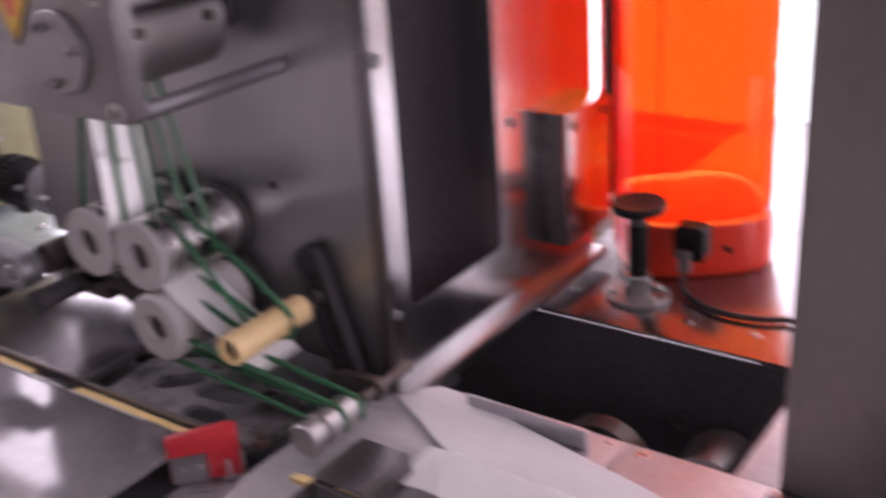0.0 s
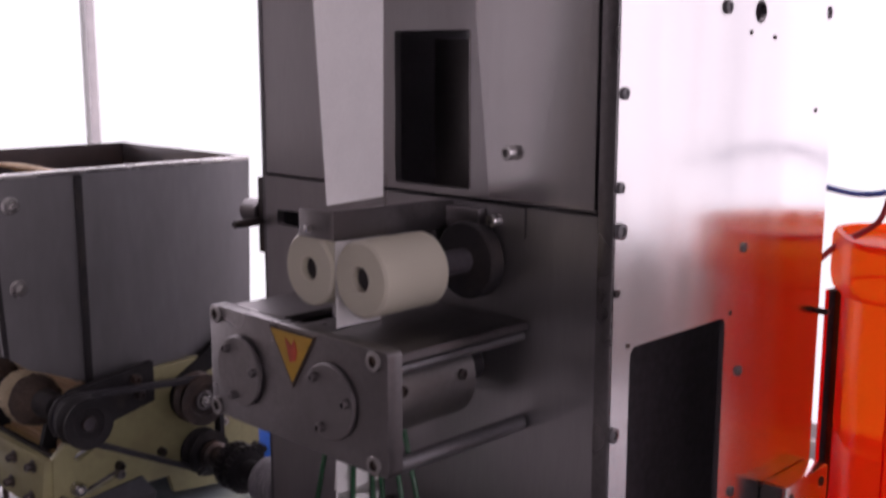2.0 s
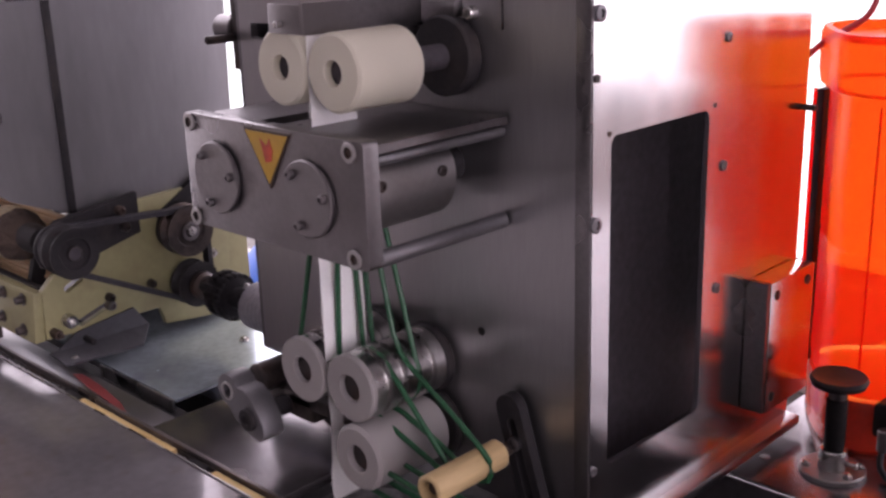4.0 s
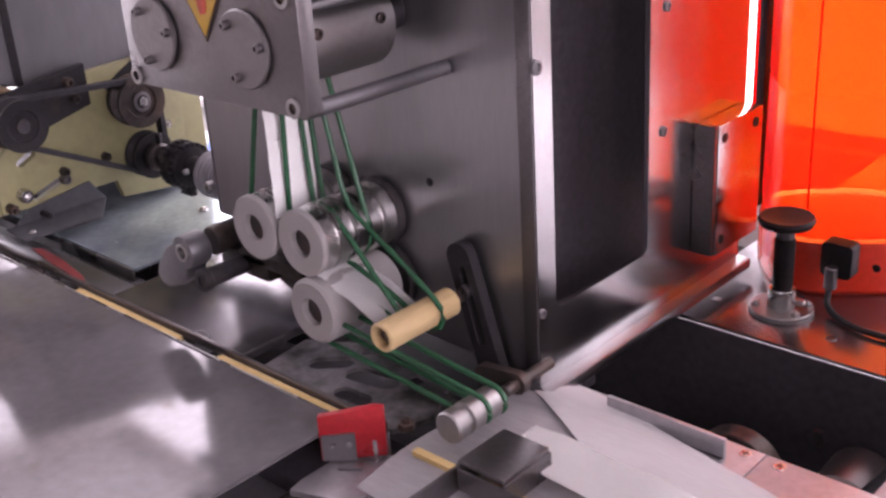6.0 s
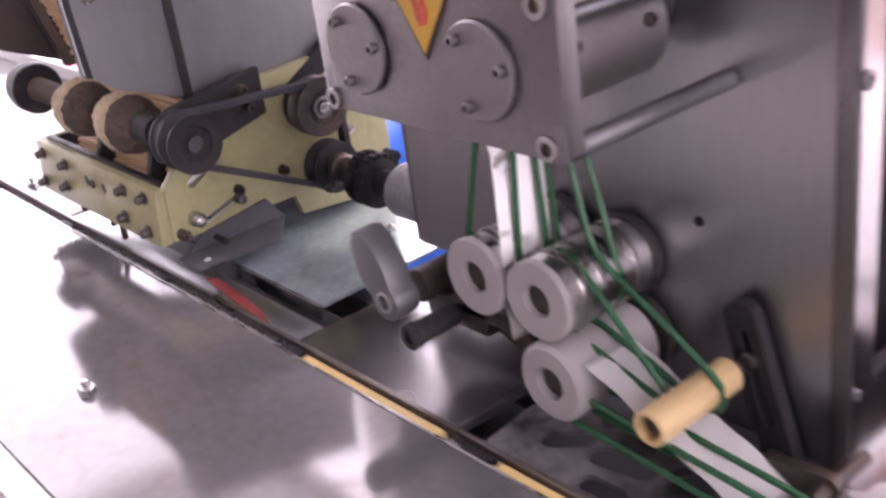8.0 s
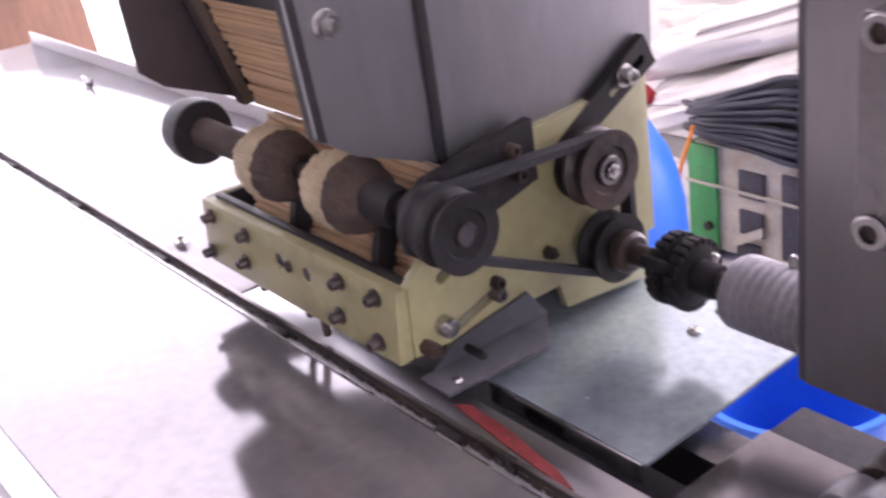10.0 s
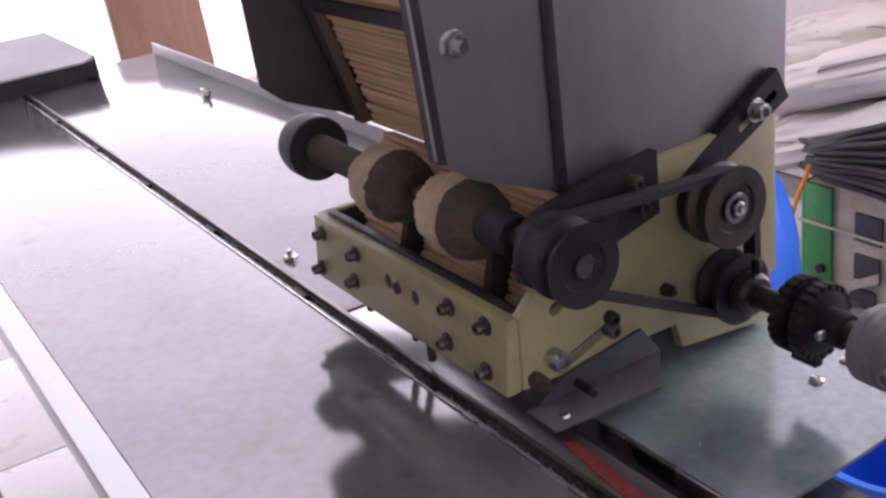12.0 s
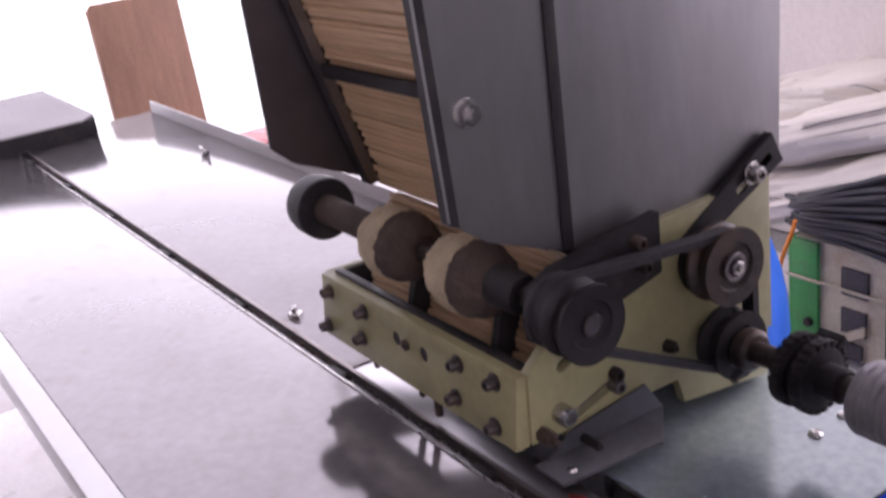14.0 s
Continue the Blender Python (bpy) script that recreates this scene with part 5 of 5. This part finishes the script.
part("cord", tube(curve([(-0.338, 0.888, 0.881), (-0.334, 0.878, 0.868), (-0.318, 0.868, 0.8625), (-0.29, 0.858, 0.8625), (-0.25, 0.862, 0.8625), (-0.2, 0.89, 0.8625)]), 0.003), BLACK, cab)
tb = thing("air_tube", (-0.3, 1.05, 1.25), "thin blue air tube behind the tank", "tube")
part("tube", tube(curve([(-0.47, 0.93, 1.30), (-0.44, 1.0, 1.285), (-0.38, 1.06, 1.305), (-0.28, 1.12, 1.315), (-0.15, 1.15, 1.28)]), 0.003), CABLE_BLUE, tb)
part("red_wire", tube(curve([(-0.46, 0.935, 1.225), (-0.45, 0.955, 1.24), (-0.425, 0.985, 1.262), (-0.42, 1.0, 1.30)]), 0.003), RED, tb)

# second housing further along the bed
h2 = thing("second_housing", (0.1, 0.7, 0.878), "brownish steel housing standing further along the bed", "machine housing")
part("front_plate", plate("y", [(-0.145, 0.8705), (0.4, 0.8705), (0.4, 1.75), (-0.145, 1.75)], 0.60, 0.01, [disc_loop(-0.07, 1.06, 0.004)]), HOUSING, h2)
part("side_plate", block(-0.145, -0.142, 0.6102, 0.79, 0.8705, 1.75, 0.001), HOUSING, h2)
part("back_plate", block(-0.1415, 0.4, 0.785, 0.79, 0.8705, 1.75, 0.001), HOUSING, h2)
part("foot_plate", block(-0.15, 0.42, 0.59, 0.5985, 0.8704, 0.885, 0.001), CAST, h2)

# ---- things along the back wall ----
def drum(at, r):
    d = thing("plastic_drum", at, "blue plastic jug with a rounded shoulder", "drum")
    part("shell", lathe("z", at, [(0, 0), (0, r * 0.6), (0.02, r * 0.75), (0.12, r * 0.9), (0.22, r * 0.97), (0.33, r), (0.40, r * 0.98), (0.46, r * 0.92), (0.51, r * 0.84), (0.56, r * 0.7), (0.605, r * 0.5), (0.635, r * 0.25), (0.645, 0)], 56), BLUE, d)


drum((-2.056, 1.554, 0.0), 0.2)
basin = thing("plastic_basin", (-1.43, 1.38, 0.0), "blue plastic tub standing under the shelf", "tub")
part("tub", lathe("z", (-1.43, 1.38, 0.0), [(0, 0), (0, 0.12), (0.01, 0.125), (0.3, 0.16), (0.31, 0.172), (0.32, 0.172), (0.318, 0.157), (0.02, 0.115), (0.02, 0)], 56), BLUE, basin)


def lay_sack(cx, cy, cz, lx, ly, h, seed, turn, tilt, droop):
    """A filled woven sack: a plump cushion with sagging sides, wide dents, a few creases and one end that hangs."""
    bm = bmesh.new()
    n, m = 72, 40
    spin = Matrix.Rotation(turn, 3, "Z") @ Matrix.Rotation(-tilt, 3, "Y")

    def power(c, e):
        return math.copysign(abs(c) ** e, c)

    def pt(i, j, lift=0.0):
        a, b = 2 * math.pi * i / n, math.pi * (j / m - 0.5)
        ring_r = power(math.cos(b), 0.45)
        p = Vector((power(math.cos(a), 0.4) * ring_r, power(math.sin(a), 0.45) * ring_r, power(math.sin(b), 0.85)))
        wide = noise.noise(Vector((2.0 * p.x + seed, 1.7 * p.y, 1.2 * p.z)))
        small = noise.noise(Vector((6 * p.x, 5 * p.y + seed, 4 * p.z)))
        crease = max(0.0, 1 - 5.5 * abs(noise.noise(Vector((2.6 * p.x - 1.6 * p.y, 2.2 * p.y + seed, 1.4 * p.z))))) ** 2
        swell = 1 + 0.24 * wide + 0.09 * small - 0.13 * crease
        q = Vector((0.5 * lx * p.x * (1 + 0.03 * wide), 0.5 * ly * p.y * (1 + 0.12 * wide + 0.04 * small - 0.05 * crease), 0.5 * h * p.z * swell + 0.012 * small * abs(p.x) - droop * max(0.0, -p.x - 0.55) ** 1.5))
        q *= 1 + lift
        return Vector((cx, cy, cz + 0.5 * h)) + spin @ q

    rows = [[bm.verts.new(pt(i, j)) for i in range(n)] for j in range(1, m)]
    for a, b in zip(rows, rows[1:]):
        for i in range(n):
            bm.faces.new((a[i], a[(i + 1) % n], b[(i + 1) % n], b[i]))
    bm.faces.new(rows[0][::-1])
    bm.faces.new(rows[-1])
    return bm, pt


weld = thing("welding_set", (-2.1, 2.3, 0.0), "green and ivory painted metal machine case with dark panels", "machine case")
part("case", block(-2.26, -1.72, 2.12, 2.29, 0.03, 0.318, 0.006), IVORY, weld)
part("green_cheek", block(-2.26, -2.182, 2.108, 2.1195, 0.03, 0.315, 0.002), GREEN_PAINT, weld, "green painted front")
part("green_side", block(-2.272, -2.2605, 2.11, 2.29, 0.03, 0.315, 0.002), GREEN_PAINT, weld)
for x0, x1, z0, z1 in ((-2.115, -2.04, 0.2, 0.27), (-2.115, -2.045, 0.10, 0.165), (-2.125, -2.055, 0.035, 0.075), (-1.99, -1.93, 0.06, 0.285), (-1.89, -1.78, 0.06, 0.285)):
    part("dark_panel", block(x0, x1, 2.111, 2.1195, z0, z1, 0.001), PIT, weld)
part("strap", block(-2.274, -1.9, 2.1015, 2.1075, 0.212, 0.219, 0.001), IVORY, weld)
part("brace", plate("y", [(-2.13, 0.06), (-2.04, 0.11), (-2.04, 0.135), (-2.13, 0.085)], 2.102, 0.006), IVORY, weld)
for x in (-2.24, -1.78):
    part("foot", block(x, x + 0.04, 2.13, 2.28, 0.0, 0.0295, 0.002), PIT, weld)
part("knob", rod("y", (-2.205, 2.095, 0.10), 0.0125, 0.012), BLACK, weld)

cord = thing("cable_bundle", (-2.0, 2.2, 0.319), "bundle of thick black welding cables", "cables")
rc = random.Random(8)
for k in range(44):
    h, y = 0.0062 * (k % 11) + 0.004 * rc.random(), 2.085 + 0.018 * (k // 11) + 0.008 * rc.random()
    part("cable", tube(curve([(-2.33 + 0.1 * rc.random(), y + 0.05, 0.345 + h), (-2.2, y, 0.338 + 1.4 * h + 0.015 * rc.random()), (-2.05, y - 0.02 * rc.random(), 0.338 + 2.5 * h), (-1.9, y - 0.02, 0.338 + 3.3 * h - 0.012 * rc.random()), (-1.65, y + 0.03, 0.338 + 2.4 * h)], 6), 0.0078, 8), BELT, cord)

pal = thing("pallet", (-2.0, 2.5, 0.0), "plain wooden stand carrying the sacks", "stand")
part("top", block(-2.3, -1.35, 2.3, 2.74, 0.295, 0.318, 0.003), BOARD, pal)
for x in (-2.28, -1.42):
    part("leg", block(x, x + 0.05, 2.6, 2.68, 0.0, 0.2948, 0.003), BOARD, pal)
for i, (cx, cy, cz, lx, ly, h, turn, tilt, droop) in enumerate(((-1.72, 2.52, 0.319, 0.66, 0.38, 0.16, 0.05, 0.0, 0.0), (-2.06, 2.37, 0.41, 1.1, 0.52, 0.135, 0.0, 0.33, 0.1),
                                                         (-2.07, 2.42, 0.535, 1.1, 0.54, 0.14, 0.0, 0.32, 0.05), (-2.3, 2.5, 0.525, 0.62, 0.4, 0.14, -0.1, 0.16, 0.05))):
    bm, pt = lay_sack(cx, cy, cz, lx, ly, h, i + 3, turn, tilt, droop)
    s = thing("white_sack", (cx, cy, cz), "plump off-white woven plastic sack slumped in a pile", "sack", "sacks on the stand")
    part("bag", bm, SACK, s)
    rr = random.Random(i + 1)
    for k in range(2):
        a, b, way = rr.randint(46, 62), rr.randint(24, 31), rr.choice((-0.35, 0.3))
        pts = [pt(a + q * 0.7, b + way * q + 0.7 * math.sin(0.6 * q), 0.002) for q in range(11)]
        part("crease_thread", tube(curve(pts, 3), 0.0013, 5), STITCH, s)
red = thing("red_bundle", (-2.49, 2.145, 0.365), "small red cloth bundle tucked on the sacks", "bundle")
bm = lathe("x", (-2.56, 2.145, 0.40), [(0, 0), (0.004, 0.018), (0.025, 0.034), (0.06, 0.03), (0.085, 0.037), (0.12, 0.03), (0.15, 0.016), (0.155, 0)], 28)
part("cloth", bm, RED, red)
oc = thing("orange_cable", (-2.0, 1.9, 0.0), "thin bright orange cable hanging by the sacks", "cable")
part("cord", tube(curve([(-2.215, 2.07, 0.38), (-2.225, 2.065, 0.34), (-2.25, 2.06, 0.27), (-2.275, 2.06, 0.16), (-2.29, 2.05, 0.02), (-2.2, 2.0, 0.012)]), 0.0055), CABLE_ORANGE, oc)

# ---- things that move ----
PITCH, SPEED, STROKE = 0.24, 0.156, 1.55
stick_mesh = mesh_of("chopstick", tube([(0, 0, 0), (0.05, 0, 0.0002), (0.12, 0, 0), (0.178, 0, 0)], 0.0022, flat=((0, 1, 0), 0.0033)), BAMBOO_FLAT)
lug_mesh = mesh_of("chain_lug", block(-0.028, 0.0, -0.0045, 0.0045, -0.012, 0.003, 0.001), BLACK)
sticks, lugs, strips = [], [], []
for k in range(10):
    sticks.append(tagged(new("bamboo_stick", stick_mesh), "single pale bamboo stick sliding along the slot", "stick", "sticks in the slot"))
for k in range(22):
    lugs.append(tagged(new("chain_lug", lug_mesh), "small black pusher lug in the slot", "chain lug", "lugs in the slot"))
def half_strip():
    bm = bmesh.new()
    cols = []
    for i in range(13):
        u = i / 12
        cols.append([bm.verts.new((0.138 * (u - 0.5), 0.023 * s, -0.004 * (2 * u - 1) ** 2 * (1 if u > 0.5 else 0.4) + 0.0016 * math.sin(9 * u) + 0.0006 * math.sin(23 * u + 3 * s))) for s in (-1, -0.5, 0, 0.5, 1)])
    for a, b in zip(cols, cols[1:]):
        for j in range(4):
            bm.faces.new((a[j], b[j], b[j + 1], a[j + 1]))
    bmesh.ops.solidify(bm, geom=bm.faces, thickness=0.0008)
    return mesh_of("paper_half", bm, PAPER)


half_mesh = half_strip()
for k in range(12):
    s = tagged(new("paper_strip"), "white paper strip folded over the nylon roller by the green belts", "paper strip", "paper strips")
    pair = []
    for name in ("leading_half", "trailing_half"):
        h = new(name, half_mesh)
        h.parent = s
        pair.append(tagged(h))
    strips.append(pair)


def turns(axis_pose, rate, t0=0.0, end=14.0, step=0.125):
    rows, n = [], int(end / step)
    for i in range(n + 1):
        t = i * step
        rows.append((t, axis_pose(360 * rate * (t - t0))))
    return rows


def motions():
    # the lever swings round once in a stroke
    at = lever.location.copy()
    walk(lever, turns(lambda a: pose(*at, 0, a, 0), 1 / STROKE, 5.4))
    for ob, rate in ((shaft_a, 0.5), (shaft_d, 1 / 1.5), (rim, 0.42)):
        here = ob.location.copy()
        walk(ob, turns(lambda a, here=here: pose(*here, a, 0, 0), rate, 12.0, step=0.25))
    # sticks leave the feeder one after the other; tail of the first is at x0 at the start
    x0 = -0.859 - SPEED * 5.0
    def slide(x):
        # under the feeder the sticks lie low in the channel and rise past the red mark
        return pose(min(x, 0.95), 0.4562, 0.868 + 0.0115 * min(1, max(0, (x + 1.10) / 0.08)))

    for k, ob in enumerate(sticks):
        go = -1.335
        first = x0 + 0.24 * 6 - 0.24 * k
        leave, wait = (go - first) / SPEED, 0.958 + 0.0075 * (k % 4)
        rows = []
        if leave > 0.3:
            rest = pose(go, 0.486 + 0.0012 * k, wait - 0.012)
            rows += [(0.0, rest), (leave - 0.25, rest)] if leave < 14 else [(0.0, rest), (14.0, rest)]
        start = max(leave, 0.0)
        n = max(1, int((14 - start) / 0.4))
        rows += [(start + (14 - start) * i / n, slide(first + SPEED * (start + (14 - start) * i / n))) for i in range(n + 1)] if start < 13.9 else []
        walk(ob, rows)
    for k, ob in enumerate(lugs):
        first = x0 - 0.008 + 0.24 * 6 - 0.24 * (k - 0)
        enter, gone = (-2.72 - first) / SPEED, (-0.52 - first) / SPEED
        low = lambda x: pose(x, 0.4562, 0.835)
        top = lambda t: pose(first + SPEED * t, 0.4562, 0.879)
        rows = []
        if gone <= 0:
            rows = [(0, low(-0.54)), (14, low(-0.54))]
        else:
            if enter > 0:
                rows += [(0, low(-2.74)), (max(enter - 0.3, 0.05), low(-2.74))]
                if enter < 14:
                    rows += [(max(enter, 0.1), top(enter))]
            else:
                rows += [(0, top(0))]
            if enter < 14:
                begin, stop = max(enter, 0.0), min(gone, 14.0)
                n = max(1, int((stop - begin) / 0.4))
                rows += [(begin + (stop - begin) * i / n, top(begin + (stop - begin) * i / n)) for i in range(1, n)]
                if gone < 13.6:
                    rows += [(gone, top(gone)), (gone + 0.3, low(-0.54)), (14, low(-0.54))]
                else:
                    rows += [(14, top(14))]
            else:
                rows += [(14, low(-2.74))]
        walk(ob, [r for i, r in enumerate(rows) if i == 0 or r[0] - rows[i - 1][0] > 0.01])
    # paper strips: cut off below the box, down between the feed rollers, folded into the nip, down the belts and away on the film
    along = [(-0.1, -0.624, 0.9712, 10), (0.0, -0.604, 0.9668, 20), (0.2, -0.572, 0.953, 27), (0.4, -0.53, 0.931, 27), (0.55, -0.505, 0.925, 23), (0.65, -0.485, 0.926, 15), (0.9, -0.434, 0.917, 10),
             (1.15, -0.393, 0.903, 6), (1.45, -0.345, 0.8925, 2), (1.8, -0.29, 0.8885, 1), (3.2, -0.06, 0.8885, 0), (5.5, 0.32, 0.8885, 0)]
    lead = [(-1.8, -0.6545, 1.144, -90), (-1.6, -0.6545, 1.105, -90), (-1.2, -0.6545, 1.035, -90), (-0.5, -0.6545, 0.942, -90), (-0.4, -0.658, 0.938, -80), (-0.3, -0.672, 0.948, -32), (-0.2, -0.651, 0.966, -10)] + along
    trail = [(-1.8, -0.6545, 1.200, 90), (-1.36, -0.6545, 1.200, 90), (-1.2, -0.6545, 1.172, 90), (-0.5, -0.6545, 1.080, 90), (-0.3, -0.6545, 0.985, 90), (-0.2, -0.642, 0.968, 48)] + along
    for k, pair in enumerate(strips):
        t0 = -3.3 + STROKE * k
        for ob, path, lift in ((pair[0], lead, 0.0), (pair[1], trail, 0.0014)):
            y = 0.5245
            fine = []
            for p, q in zip(path, path[1:]):
                n = max(1, round((q[0] - p[0]) / 0.1)) if q[0] <= -0.3 else 1
                fine += [tuple(c + (d - c) * i / n for c, d in zip(p, q)) for i in range(n)]
            path = fine + [path[-1]]
            spot = [(t0 + dt, x, y - 0.025 * min(1, max(0, (dt - 0.4) / 0.5)), z + lift, a) for dt, x, z, a in path]
            rows = []
            for (ta, *pa), (tb, *pb) in zip(spot, spot[1:]):
                if ta < 0 <= tb:
                    f = -ta / (tb - ta)
                    rows.append((0.0, [p + (q - p) * f for p, q in zip(pa, pb)]))
            if not rows:
                rows.append((0.0, list(spot[0][1:]) if spot[0][0] > 0 else list(spot[-1][1:])))
            rows += [(t, list(p)) for t, *p in spot if 0.02 < t < 13.98]
            last = [p for (t, *p) in spot if t <= 14]
            for (ta, *pa), (tb, *pb) in zip(spot, spot[1:]):
                if ta < 14 <= tb:
                    f = (14 - ta) / (tb - ta)
                    last = [[p + (q - p) * f for p, q in zip(pa, pb)]]
            rows.append((14.0, list(last[-1]) if last else rows[-1][1]))
            walk(ob, [(t, pose(x, yy, z, 0, a, 0)) for t, (x, yy, z, a) in rows])


motions()
